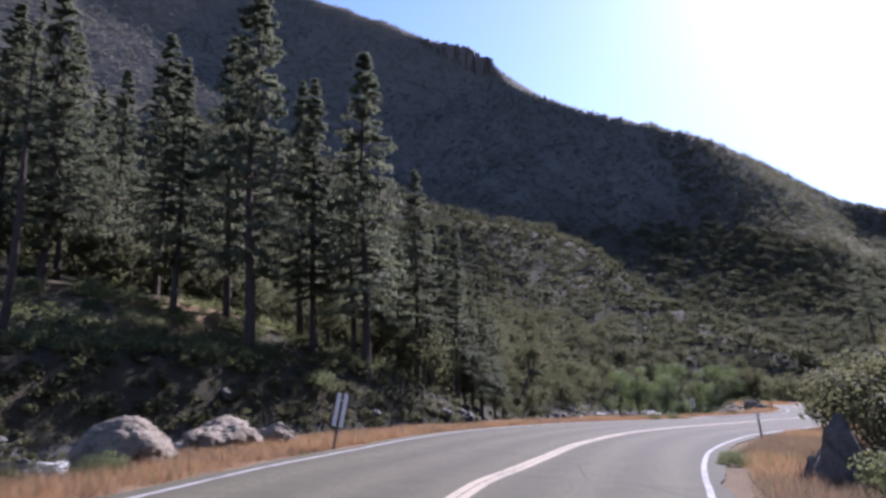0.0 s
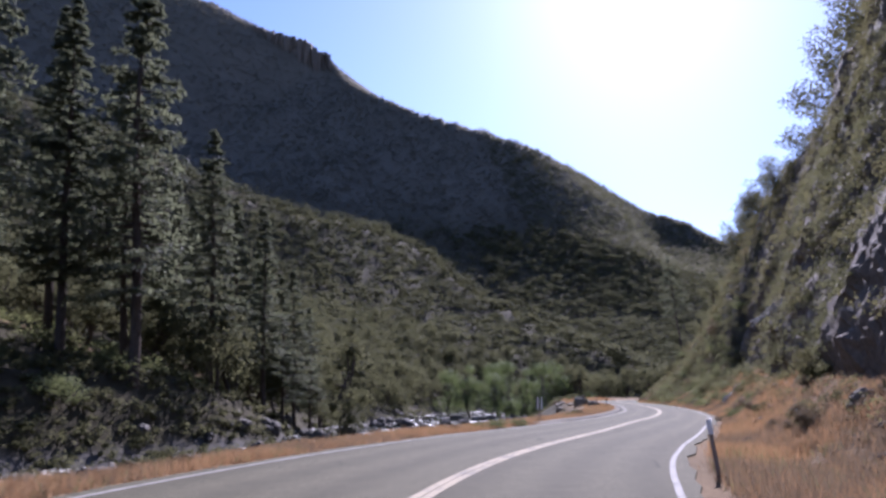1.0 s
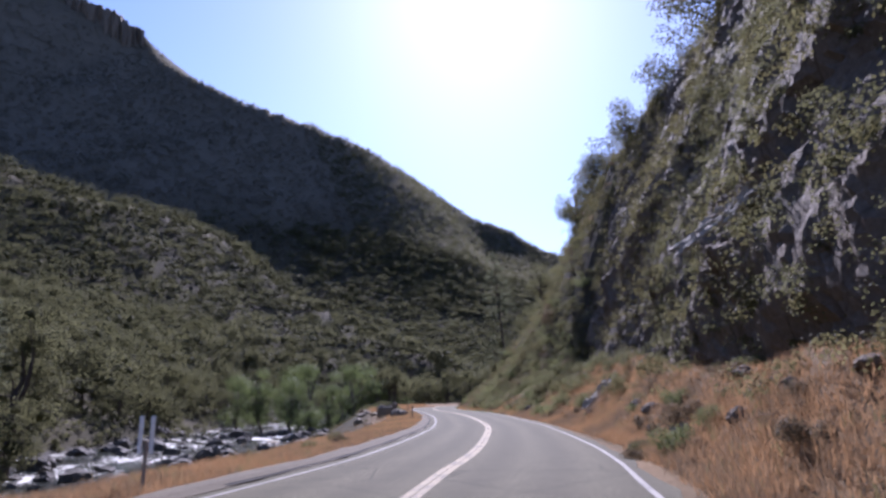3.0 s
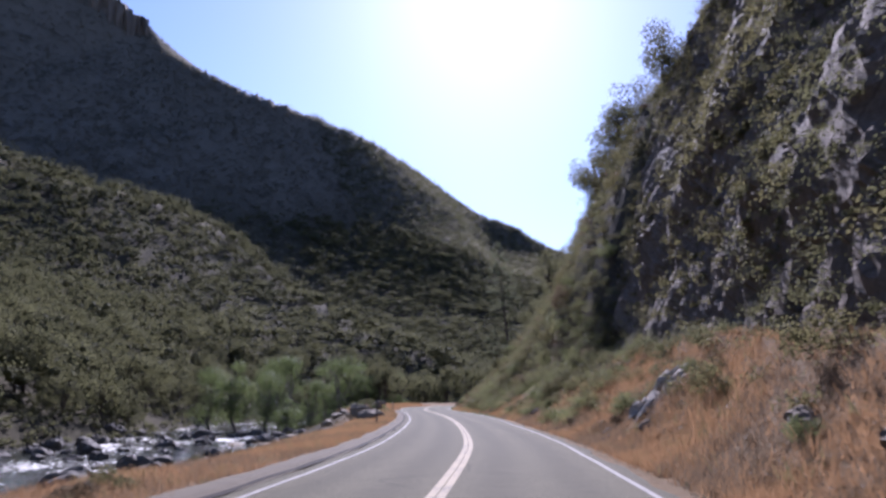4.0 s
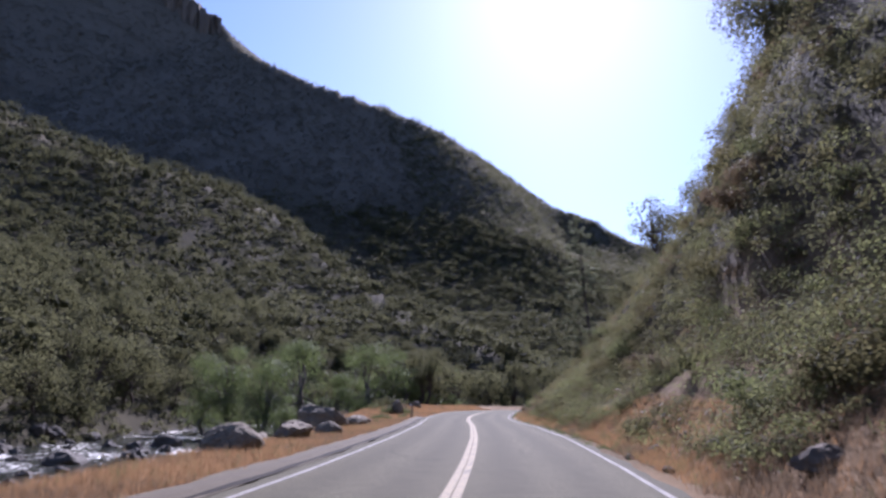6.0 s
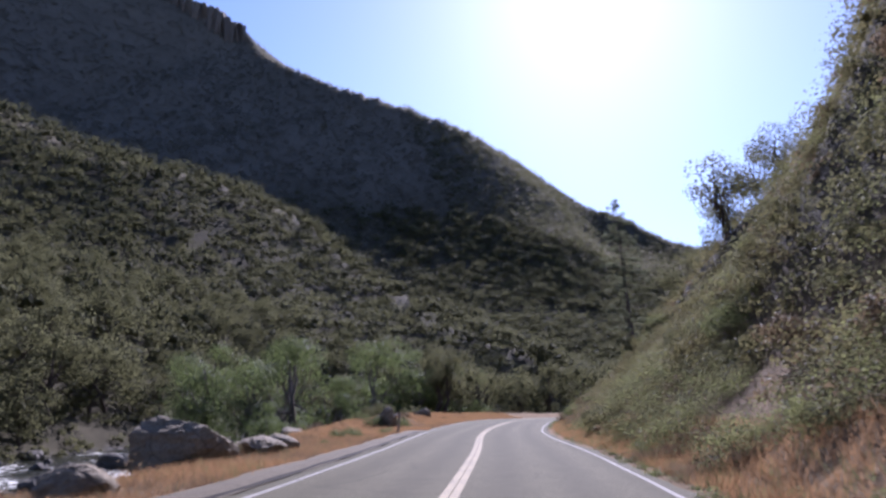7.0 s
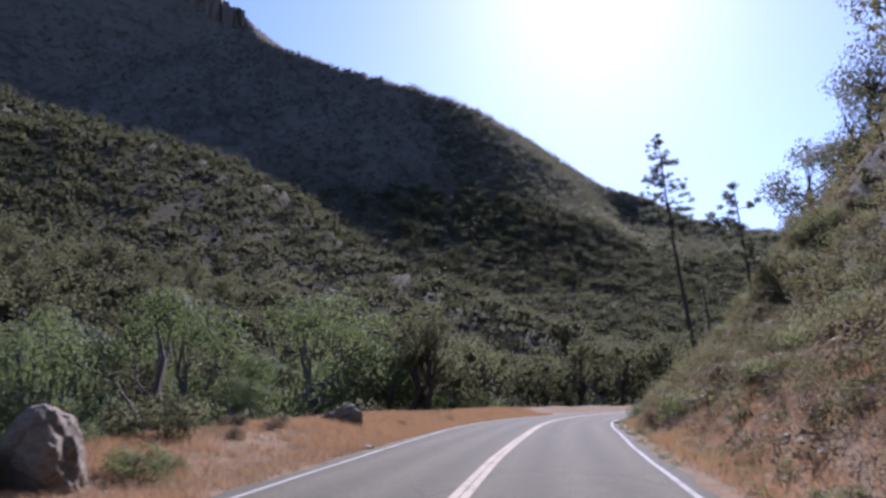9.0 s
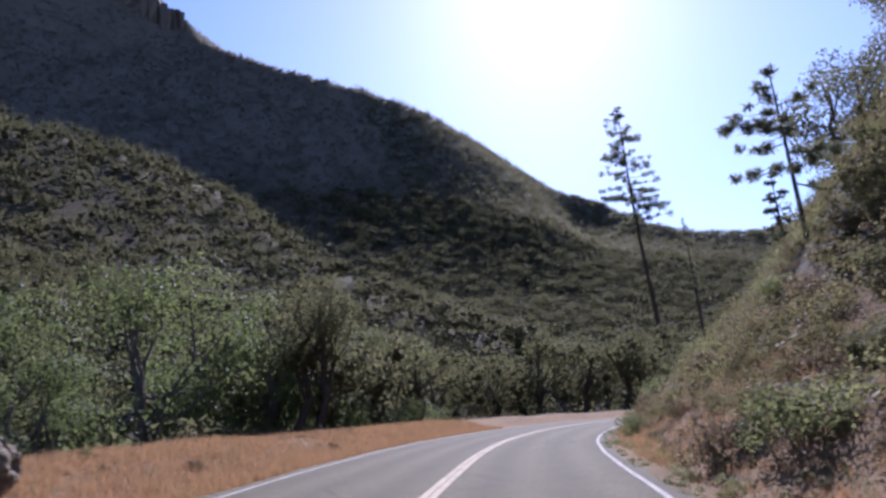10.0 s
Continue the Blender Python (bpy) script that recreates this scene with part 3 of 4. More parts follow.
            bed, across = 0.72 * p.z + 0.68 * run, 0.72 * run - 0.68 * p.z
            warp = noise.fractal(p * 0.16, 1.0, 2.0, 3)
            saw = (bed / 2.6 + 1.1 * warp + 0.5 * noise.fractal(p * 0.5, 1.0, 2.0, 2)) % 1.0
            c1, c2 = noise.voronoi(Vector((bed * 0.36, across * 0.15, (p.x - p.y) * 0.2)))[0], noise.voronoi(Vector((bed * 1.0, across * 0.4, (p.x - p.y) * 0.4)))[0]
            jog = noise.noise_vector(p * 0.45) * 0.5
            b1 = noise.cell(Vector((bed * 0.42 + jog.x, across * 0.17 + jog.y, (p.x - p.y) * 0.2 + jog.z)))
            b2 = noise.cell(Vector((bed * 1.1 + 1.5 * jog.y, across * 0.5 + 1.5 * jog.z, (p.x - p.y) * 0.5)))
            off[i, j] = (0.22 * b1 + 0.1 * b2 + 1.3 * noise.fractal(p * 0.06, 1.0, 2.1, 3) + 0.16 * saw + 0.35 * min(c1[1] - c1[0], 0.5) + 0.12 * min(c2[1] - c2[0], 0.5)
                         + ledge(float(ss[i]), p.z + 0.8 * warp) - 0.9 + 0.18 * noise.fractal(p * 0.7, 0.9, 2.1, 4))
    return P + N * (off * edge - 1.2 * (1 - edge))[:, :, None]


CLIFF_P = cliff_points()
ca, cb, _ = CLIFF_P.shape
k = (np.arange(ca - 1)[:, None] * cb + np.arange(cb - 1)).ravel()
tagged(new("cliff", mesh_of("cliff", CLIFF_P.reshape(-1, 3), np.stack([k, k + cb, k + cb + 1, k + 1], 1), CLIFF, False)), "dark fractured granite cliff above the road", "cliff", kind="structure")

# ---- plants ----


def far_points(rng, n, x0, x1, y0, y1, keep):
    x, y = x0 + (x1 - x0) * rng.rand(n), y0 + (y1 - y0) * rng.rand(n)
    z = ground_z(x, y)
    k = keep(x, y, z)
    return x[k], y[k], z[k]


def crown_mesh(rng, name, clumps, radii, n, length, width, mat, droop=0.3, core=0.38):
    """A crown: leaves over the outside of dense inner lumps."""
    pos, out = in_clumps(rng, clumps, radii, n, 0.5)
    v, f = blades(rng, pos, out + (0, 0, 0.25), length, width, droop, 0.48)
    if core <= 0:
        return mesh_of(name, v, f, mat)
    hv, hf = lumps(rng, np.asarray(clumps, float), core * np.asarray(radii), BALL_SMALL)
    return mesh_of(name, np.concatenate([v, hv]), (f, hf + len(v)), mat)


def limb(rng, a, b, r0, r1, sag=0.12, k=5):
    a, b = np.array(a, float), np.array(b, float)
    t = np.linspace(0, 1, k)[:, None]
    pts = a + (b - a) * t
    pts[1:-1] += rng.randn(k - 2, 3) * sag * np.linalg.norm(b - a) * 0.3
    return tube(pts, np.linspace(r0, r1, k), 5)


def broad_tree(name, seed, h, spread, leaf, mat, n, length, label, category="tree", low=0.25, bark=None, core=0.34):
    """A broad-leaved tree: trunk with limbs, and a crown of clumps of leaves."""
    rng = np.random.RandomState(seed)
    ob = tagged(new(name), label, category)
    m = 13
    ang = rng.rand(m) * 2 * math.pi
    hh = low * h + (0.93 - low) * h * np.sort(rng.rand(m))
    env = np.sin(np.clip((hh / h - low * 0.6) / (1.02 - low * 0.6), 0.05, 1) * math.pi) ** 0.6
    rr = spread * env * (0.25 + 0.6 * rng.rand(m))
    cl = np.stack([rr * np.cos(ang), rr * np.sin(ang), hh], 1)
    rad = spread * (0.28 + 0.22 * rng.rand(m))
    cl[-1] = (0.1 * spread, 0, h - rad[-1] * 0.8)
    top = np.array((0.15 * spread * rng.randn(), 0.15 * spread * rng.randn(), 0.75 * h))
    bits = [limb(rng, (0, 0, -0.6), top, 0.03 * h, 0.008 * h, 0.12, 7)]
    for c in cl:
        t = rng.uniform(0.25, 0.7)
        bits.append(limb(rng, top * t, c, 0.011 * h, 0.003 * h, 0.15, 4))
    v, f = join(bits)
    part("trunk", mesh_of("trunk", v, f, bark or BARK, True), ob)
    part("crown", crown_mesh(rng, "crown", cl, rad, n, length, length * 0.55, mat, 0.3, core), ob)
    return ob


def conifer(name, seed, h, reach, whorls, per, sprays, label, start=0.18, ragged=0.3, category="conifer", lean=0.0, size=0.5):
    """A conifer: straight trunk, whorls of drooping boughs with sprays of needles."""
    rng = np.random.RandomState(seed)
    ob = tagged(new(name), label, category)
    wave = 0.006 * h
    zz = np.linspace(-0.8, h, 9)
    pts = np.stack([wave * np.sin(zz * 0.2 + seed), wave * np.cos(zz * 0.13 + seed), zz], 1)
    bits = [tube(pts, np.linspace(0.011 * h + 0.1, 0.03, 9), 7)]
    place, bias = [], []
    for w in range(whorls):
        u = start + (1 - start) * (w + rng.rand() * 0.7) / whorls
        z = u * h
        full = reach * (1 - u) ** 0.75 * (0.55 + 0.45 * min(1, (u - start) / 0.15 + 0.3)) + 0.03 * reach
        for b in range(per):
            if rng.rand() < ragged * 0.5:
                continue
            a = rng.rand() * 2 * math.pi
            L = full * (1 - ragged * rng.rand())
            tip = np.array((L * math.cos(a), L * math.sin(a), z - 0.22 * L * (1.1 - u) + 0.1 * L * u))
            base = np.array((0, 0, z))
            bits.append(tube([base, (base + tip) / 2 + (0, 0, 0.04 * L), tip], [0.012 * L + 0.02, 0.008 * L + 0.012, 0.006], 3))
            t = 0.25 + 0.75 * rng.rand(sprays) ** 0.7
            side = (rng.rand(sprays) - 0.5) * 0.5 * L * (1.15 - t)
            p = base + (tip - base) * t[:, None]
            p[:, 0] += -math.sin(a) * side
            p[:, 1] += math.cos(a) * side
            p[:, 2] += 0.03 * L * rng.randn(sprays)
            place.append(p)
            bias.append(np.tile((0.5 * math.cos(a), 0.5 * math.sin(a), 0.8), (sprays, 1)))
    v, f = join(bits)
    part("trunk", mesh_of("trunk", v, f, BARK, True), ob)
    v, f = blades(rng, np.concatenate(place), np.concatenate(bias), size * (0.6 + h / 60), size * 0.3, 0.35, 0.5)
    part("crown", mesh_of("crown", v, f, NEEDLES), ob)
    return ob


def shrub(name, seed, mat, label, n=1700, length=0.045, tall=0.8, stems=7, category="shrub"):
    """A shrub about one metre in radius: stems from the ground and clumps of leaves."""
    rng = np.random.RandomState(seed)
    ob = tagged(new(name), label, category)
    m = 10
    ang, rr = rng.rand(m) * 2 * math.pi, 0.75 * np.sqrt(rng.rand(m))
    cl = np.stack([rr * np.cos(ang), rr * np.sin(ang), tall * (0.25 + 0.75 * rng.rand(m)) * (1.1 - 0.5 * rr)], 1)
    rad = 0.24 + 0.2 * rng.rand(m)
    bits = [limb(rng, (0.1 * rng.randn(), 0.1 * rng.randn(), -0.25), cl[k], 0.028, 0.006, 0.2, 4) for k in range(stems)]
    v, f = join(bits)
    part("stem", mesh_of("stem", v, f, TWIG), ob)
    part("foliage", crown_mesh(rng, "foliage", cl, rad, n, length, length * 0.5, mat, 0.0, 0.0), ob)
    return ob


def spot(x, y, scale=1.0, turn=0.0, sink=0.0, lean=0.0, tip=0.0):
    return pose(x, y, land_z(x, y) - sink, tip, lean, turn) @ Matrix.Scale(scale, 4)


def put(ob, x, y, scale=1.0, turn=0.0, sink=0.0, lean=0.0):
    ob.matrix_basis = spot(x, y, scale, 0, sink, lean) @ pose(0, 0, 0, 0, 0, turn)
    return ob


def put_copy(ob, x, y, scale=1.0, turn=0.0, sink=0.0, lean=0.0):
    c = copy_thing(ob, Matrix())
    c.matrix_basis = spot(x, y, scale, 0, sink, lean) @ pose(0, 0, 0, 0, 0, turn)
    return c


# tall conifers on the terrace across the river
CONIFERS = [(-24.6, 83.5, 54), (-19, 96, 43), (-11, 94.5, 50), (-4, 110, 37), (3, 121, 33), (-57, 96, 40), (-59, 108, 36), (-48, 112, 42),
            (-70, 100, 40), (-68, 84, 44), (-8, 124, 30), (8, 133, 28), (-40, 125, 34), (-52, 84, 46), (-80, 92, 38), (-62, 122, 46), (-12, 134, 34), (-75, 112, 46), (2, 140, 30), (-1, 116, 30), (6, 127, 25), (-14, 104, 38), (-23, 105, 44), (-33, 99, 46), (-44, 100, 44), (-36, 88, 38), (11, 138, 23), (-64, 92, 42), (-86, 104, 44)]
firs = [conifer("fir_tree", 20 + k, 40.0, (8.4, 7.2, 9.2)[k], 36, 9, 34, "tall dark green fir on the river terrace", 0.2, 0.5, "fir", size=0.36) for k in range(3)]
for k, (x, y, h) in enumerate(CONIFERS):
    f = firs[k] if k < 3 else copy_thing(firs[k % 3], Matrix())
    f.matrix_basis = spot(x, y, h / 40.0, 0, 0.3, -3.5) @ pose(0, 0, 0, 0, 0, 67 * k)
    tagged(f, group="firs on the river terrace")
thin = conifer("pine_tree", 31, 34.0, 2.2, 16, 4, 8, "slender bare-trunked pine beside the river", 0.55, 0.5, "pine", size=0.45)
put(thin, -39, 58.5, 1.0, 0, 0.2, -2.0)

# open pines at the bend
def open_pine(name, seed, h, reach, boughs, start, pad, needles, label):
    """A pine with an airy crown: bare trunk, long level boughs, pads of needles towards their ends."""
    rng = np.random.RandomState(seed)
    ob = tagged(new(name), label, "pine")
    zz = np.linspace(-0.8, h, 10)
    bits = [tube(np.stack([0.005 * h * np.sin(zz * 0.25), 0.004 * h * np.cos(zz * 0.19), zz], 1), np.linspace(0.009 * h + 0.08, 0.04, 10), 8)]
    centres, rad = [(0, 0, h - 0.3)], [pad * 0.8]
    for k in range(boughs):
        u = start + (0.99 - start) * (k + rng.rand()) / boughs
        L = reach * ((1.03 - u) / (1.03 - start)) ** 0.7 * rng.uniform(0.6, 1.0)
        a = rng.rand() * 2 * math.pi
        dirn = np.array((math.cos(a), math.sin(a), rng.uniform(-0.12, 0.1) + 0.35 * max(0, u - 0.8)))
        base = np.array((0, 0, u * h))
        tip = base + dirn * L
        bits.append(tube([base, base + dirn * L * 0.5 + (0, 0, -0.05 * L), tip], [0.01 * L + 0.025, 0.008 * L + 0.014, 0.012], 4))
        for w in np.linspace(0.34, 1.0, max(2, int(L / pad * 0.9))):
            if rng.rand() < 0.82:
                centres.append(base + dirn * L * w + rng.randn(3) * (0.3, 0.3, 0.12) * pad)
                rad.append(pad * rng.uniform(0.5, 1.0))
    v, f = join(bits)
    part("trunk", mesh_of("trunk", v, f, BARK, True), ob)
    pos, out = in_clumps(rng, centres, rad, needles, 0.15)
    v, f = blades(rng, pos, out + (0, 0, 0.4), 0.3, 0.055, 0.1)
    part("crown", mesh_of("crown", v, f, NEEDLES), ob)
    return ob


bend_pine = open_pine("pine_tree", 35, 52.0, 6.8, 80, 0.6, 0.75, 9500, "tall open-crowned pine behind the bend")
put(bend_pine, 170.5, 260.5, 1.22, 40, 0.4, -5.5)
hill_pine = open_pine("pine_tree", 36, 13.0, 6.0, 13, 0.3, 0.8, 2600, "pine with clumped boughs on the roadside slope")
put(hill_pine, 111.1, 179.9, 0.69, 15, 0.3, -5.0)
p2 = conifer("pine_tree", 37, 11.0, 3.4, 9, 5, 24, "young pine on the roadside slope", 0.25, 0.5, "pine", size=0.45)
put(p2, 120.5, 189, 0.6, 80, 0.3, -3.0)
snag = open_pine("dead_pine", 38, 20.0, 1.6, 14, 0.5, 0.3, 260, "grey half-dead pine snag near the bend")
put(snag, 130.5, 207.6, 0.85, 10, 0.3, -4.0)


# oaks over the far slope
rng = np.random.RandomState(77)
oaks = [broad_tree("oak_tree", 50 + k, 10.0, (4.6, 5.2, 4.2, 5.6)[k], None, OAK, 2600, 0.18, "dense evergreen oak on the canyon slope", core=0.22) for k in range(4)]
for k, o in enumerate(oaks):
    put(o, (-60, -30, 5, 20)[k], (150, 165, 175, 190)[k], 1.1, 50 * k, 0.4)
    tagged(o, group="oaks on the far slope")


def far_side(x, y, z):
    dr, _, sd = nearest(RIVER, x, y)
    return (sd > 0) & (dr > 17)


def spaced(x, y, gap):
    keep, cells = [], {}
    for i in range(len(x)):
        c = (int(x[i] // gap), int(y[i] // gap))
        if all((x[i] - x[j]) ** 2 + (y[i] - y[j]) ** 2 > gap * gap for a in (-1, 0, 1) for b in (-1, 0, 1) for j in cells.get((c[0] + a, c[1] + b), ())):
            keep.append(i)
            cells.setdefault(c, []).append(i)
    return keep


x, y, z = far_points(rng, 5200, -130, 170, 105, 330, far_side)
kept = spaced(x, y, 7.0)
count = 0
for i in kept:
    dr = nearest(RIVER, x[i:i + 1], y[i:i + 1])[0][0]
    if dr > 110 or count > 235:
        continue
    c = put_copy(oaks[count % 4], x[i], y[i], rng.uniform(0.8, 1.35), rng.uniform(0, 360), 0.5)
    count += 1

# chaparral and distant woods over the mountains, too many to count
def cover(name, rng, pts, per, r0, r1, leaf, mat, label, heads=4, core=0.0, lift=0.5):
    """Plants over a stretch of land: each a cluster of rounded heads with leaves all over them."""
    x, y, z = pts
    n = len(x)
    r = r0 + (r1 - r0) * rng.rand(n) ** 1.5
    k = np.repeat(np.arange(n), heads)
    turn = 2 * math.pi * rng.rand(n * heads)
    away = np.where(np.arange(n * heads) % heads == 0, 0.12, 0.62) if heads > 1 else np.zeros(n)
    rr = r[k] * (0.42 + 0.28 * rng.rand(n * heads)) if heads > 1 else r
    c = np.stack([x[k] + r[k] * away * np.cos(turn), y[k] + r[k] * away * np.sin(turn), z[k] + r[k] * (lift - 0.5 * away * rng.rand(n * heads)) - 0.25 * rr], 1)
    j = np.repeat(np.arange(len(c)), max(1, per // heads))
    v = rng.randn(len(j), 3)
    v /= np.linalg.norm(v, axis=1)[:, None]
    v[:, 2] = np.where(v[:, 2] < -0.2, -v[:, 2], v[:, 2])
    p = c[j] + v * (rr[j] * (0.5 + 0.6 * rng.rand(len(j)) ** 0.7))[:, None]
    vv, f = blades(rng, p, v + (0, 0, 0.2), leaf, leaf * 1.05, 0.0, 0.48)
    vv = vv.reshape(-1, 4, 3)[:, :3].reshape(-1, 3)
    f = np.arange(len(vv)).reshape(-1, 3)
    if core > 0:
        hv, hf = lumps(rng, c, core * rr, BALL_SMALL)
        vv, f = np.concatenate([vv, hv]), np.concatenate([f, hf + len(vv)])
    return tagged(new(name, mesh_of(name, vv, f, mat)), label, "shrubs", kind="stuff")


def on_mountain(x, y, z):
    dr, _, sd = nearest(RIVER, x, y)
    dg, _, gs = nearest(RIDGE, x, y)
    return (sd > 0) & (dr > 190) & ((gs <= 0) | (dg < 25))


mp = far_points(rng, 62000, -680, 760, 60, 1110, on_mountain)
thick = rng.rand(len(mp[0])) < np.clip(0.95 + 1.0 * fbm(mp[0], mp[1], 60, 4), 0.65, 1)
mp = tuple(v[thick] for v in mp)
# darker plants added to the sunlit flank, standing in for shade
flank = far_points(rng, 9000, 240, 640, 420, 830, on_mountain)
cover("chaparral", rng, flank, 22, 2.4, 5.5, 0.7, OAK, "extra dark scrub oak in place of shade on the mountain flank", 1)
cover("chaparral", rng, mp, 18, 1.8, 5.2, 0.75, CHAPARRAL, "dense grey-green chaparral covering the mountain", 1, 0)


def lower_slope(x, y, z):
    dr, _, sd = nearest(RIVER, x, y)
    ds, _, front = nearest(SPUR, x, y)
    open_terrace = (x < 6) & (y < 122) & (dr < 46)
    sparse = ~open_terrace & (rng.rand(len(x)) < np.interp(x, [-300, -150, 260, 500], [0.35, 1, 1, 0.6]))
    return (sd > 0) & (dr > 24) & ((front <= 0) | (ds < 9) | (x > 175) | (rng.rand(len(x)) < 0.3)) & (dr < 300 + 240 * rng.rand(len(x)) ** 1.3) & sparse


cover("oak_woods", rng, far_points(rng, 24000, -300, 520, 60, 600, lower_slope), 104, 2.4, 6.8, 0.31, OAK, "dense oak woods on the lower canyon slope", 4, 0.27, 1.25)


def far_bank(x, y, z):
    dr, _, sd = nearest(RIVER, x, y)
    return (dr > np.interp(y, [60, 112, 145], [12.5, 13, 14.5])) & (dr < 30) & (nearest(ROAD, x, y)[0] > 13) & ((sd > 0) | (y < 58) | (y > 178))


def round_the_bend(x, y, z):
    return (nearest(ROAD, x, y)[0] > 12) & (nearest(RIVER, x, y)[0] > 15)


cover("bend_woods", rng, far_points(rng, 2600, 165, 470, 150, 460, round_the_bend), 110, 3.0, 7.0, 0.36, OAK, "oak woods beyond the bend", 4, 0.3, 1.3)
cover("bank_brush", rng, far_points(rng, 24000, -90, 190, 0, 320, far_bank), 40, 0.7, 2.1, 0.2, OAK, "dark brush on the far river bank", 2, 0.3)


def steep_bank(x, y, z):
    dr, _, sd = nearest(RIVER, x, y)
    return (dr > 10.5) & (dr < 21) & ((sd > 0) | (y < 40))


cover("bank_brush", rng, far_points(rng, 9000, -95, 16, 0, 112, steep_bank), 90, 0.6, 1.7, 0.11, OAK, "dark brush hanging over the steep river bank", 3, 0.3)


def terrace(x, y, z):
    dr, _, sd = nearest(RIVER, x, y)
    return (sd > 0) & (dr > 17) & (dr < 42) & (fbm(x, y, 14, 2) > -0.1)


cover("terrace_brush", rng, far_points(rng, 2600, -85, 8, 55, 125, terrace), 110, 0.9, 2.8, 0.13, SCRUB, "sunlit yellow-green brush under the firs")


def river_bank(x, y, z):
    dr, _, sd = nearest(RIVER, x, y)
    return (sd < 0) & (dr > 13) & (nearest(ROAD, x, y)[0] > 8.5)


cover("bank_scrub", rng, far_points(rng, 9000, -60, 120, 0, 250, river_bank), 30, 0.2, 0.6, 0.05, BRUSH, "low brown scrub on the bank above the river", 1, 0)
ridge_pts = RIDGE[(RIDGE[:, 0] > -400) & (RIDGE[:, 0] < 700)]
seg = np.interp(rng.rand(900) * (len(ridge_pts) - 1), np.arange(len(ridge_pts)), np.arange(len(ridge_pts)))
rx, ry = np.interp(seg, np.arange(len(ridge_pts)), ridge_pts[:, 0]) + 8 * rng.randn(900), np.interp(seg, np.arange(len(ridge_pts)), ridge_pts[:, 1]) + 8 * rng.randn(900)
cover("ridge_trees", rng, (rx, ry, ground_z(rx, ry)), 30, 1.5, 4.5, 0.8, CHAPARRAL, "small trees along the mountain ridge", 2, 0)

# willows and alders along the river
willows = [broad_tree("willow_tree", 70 + k, 9.0, (3.6, 4.2, 3.2)[k], None, WILLOW, 6500, 0.095, "pale green willow with glinting leaves by the river", "willow", 0.1, TWIG, 0.0) for k in range(3)]
WILLOWS = [(70, 201, 1.25), (83, 203, 1.15), (90, 207, 0.95), (77, 204, 0.85), (64, 195, 1.0), (60, 206, 1.2), (76, 194, 0.6), (96, 214, 0.8), (88, 214, 1.1), (102, 222, 0.9), (72, 215, 1.3), (84, 220, 1.2), (110, 232, 0.9), (56, 214, 1.1), (66, 186, 0.6)]
for k, (x, y, sc) in enumerate(WILLOWS):
    w = willows[k] if k < 3 else copy_thing(willows[k % 3], Matrix())
    w.matrix_basis = spot(x, y, 1.5 * sc, 0, 0.3, 0) @ pose(0, 0, 0, 0, 0, 83 * k)
    tagged(w, group="willows by the river")
alder = broad_tree("alder_tree", 80, 18.0, 5.0, None, OAK, 6000, 0.15, "vine-hung round alder on the river bank", "alder", 0.05)
put(alder, 14.5, 116.5, 1.0, 30, 0.4)
put_copy(alder, -2, 112, 0.7, 200, 0.4)
put_copy(alder, 13, 141, 0.8, 120, 0.4)

# dark trees on the outside of the bend
for k, (x, y, sc) in enumerate([(121, 253, 1.5), (129, 250, 1.55), (137, 250, 1.6), (145, 251, 1.6), (152, 248, 1.5), (160, 250, 1.6), (112, 247, 1.2), (133, 262, 1.7), (150, 262, 1.7), (172, 248, 1.6), (182, 252, 1.7), (103, 240, 1.1), (88, 213, 1.25), (98, 217, 1.35), (94, 209, 1.2), (80, 215, 1.3), (108, 226, 1.2)]):
    put_copy(oaks[k % 4], x, y, sc, 71 * k, 0.3)
trio = broad_tree("cottonwood_tree", 91, 13.0, 3.6, None, OAK, 3600, 0.12, "dark-stemmed cottonwood beside the dry verge", "cottonwood", 0.45, None, 0.0)
put(trio, 93, 200.5, 0.8, 10, 0.3)
put_copy(trio, 92, 201.5, 0.85, 100, 0.3)

# trees and shrubs on the roadside hill
hill_oaks = [broad_tree("oak_tree", 58 + k, 10.0, (4.6, 5.2)[k], None, OAK, 3600, 0.16, "open-crowned evergreen oak on the roadside hill", core=0.0) for k in range(2)]
put(hill_oaks[0], *along(88, -24), 0.9, 0, 0.5)
put(hill_oaks[1], *along(112, -24), 0.9, 40, 0.5)
for k, (x, y, sc) in enumerate([(*along(92, -22), 1.0), (*along(101, -23), 1.05), (97, 132, 0.9), (96, 128, 0.9), (*along(146, -21), 0.75), (*along(151, -23), 0.8), (*along(139, -22), 0.8), (90, 119, 0.8), (*along(84, -21), 0.9), (130, 191, 1.0), (134, 186, 1.05), (128, 183, 0.9), (138, 194, 0.9), (142, 203, 0.8), (146, 210, 0.8),
                               (84, 108, 0.8), (76, 96, 0.7), (70, 84, 0.7), (135, 176, 1.1), (125, 170, 0.8)]):
    put_copy(hill_oaks[k % 2], x, y, sc, 49 * k, 0.5)
lone = broad_tree("oak_tree", 95, 8.0, 3.4, None, OAK, 1700, 0.13, "thin-crowned leaning oak on the slope edge", "tree", 0.4, None, 0.0)
put(lone, 121, 172, 1.6, 0, 0.3, -10)
shrubs = [shrub("shrub", 100, HILL_LEAF, "grey-green shrub on the roadside slope"), shrub("shrub", 101, WEED, "green leafy bush on the roadside bank"), shrub("shrub", 102, BRUSH, "dry brown brush on the roadside bank"), shrub("shrub", 103, OAK, "dark scrub oak bush on the slope")]
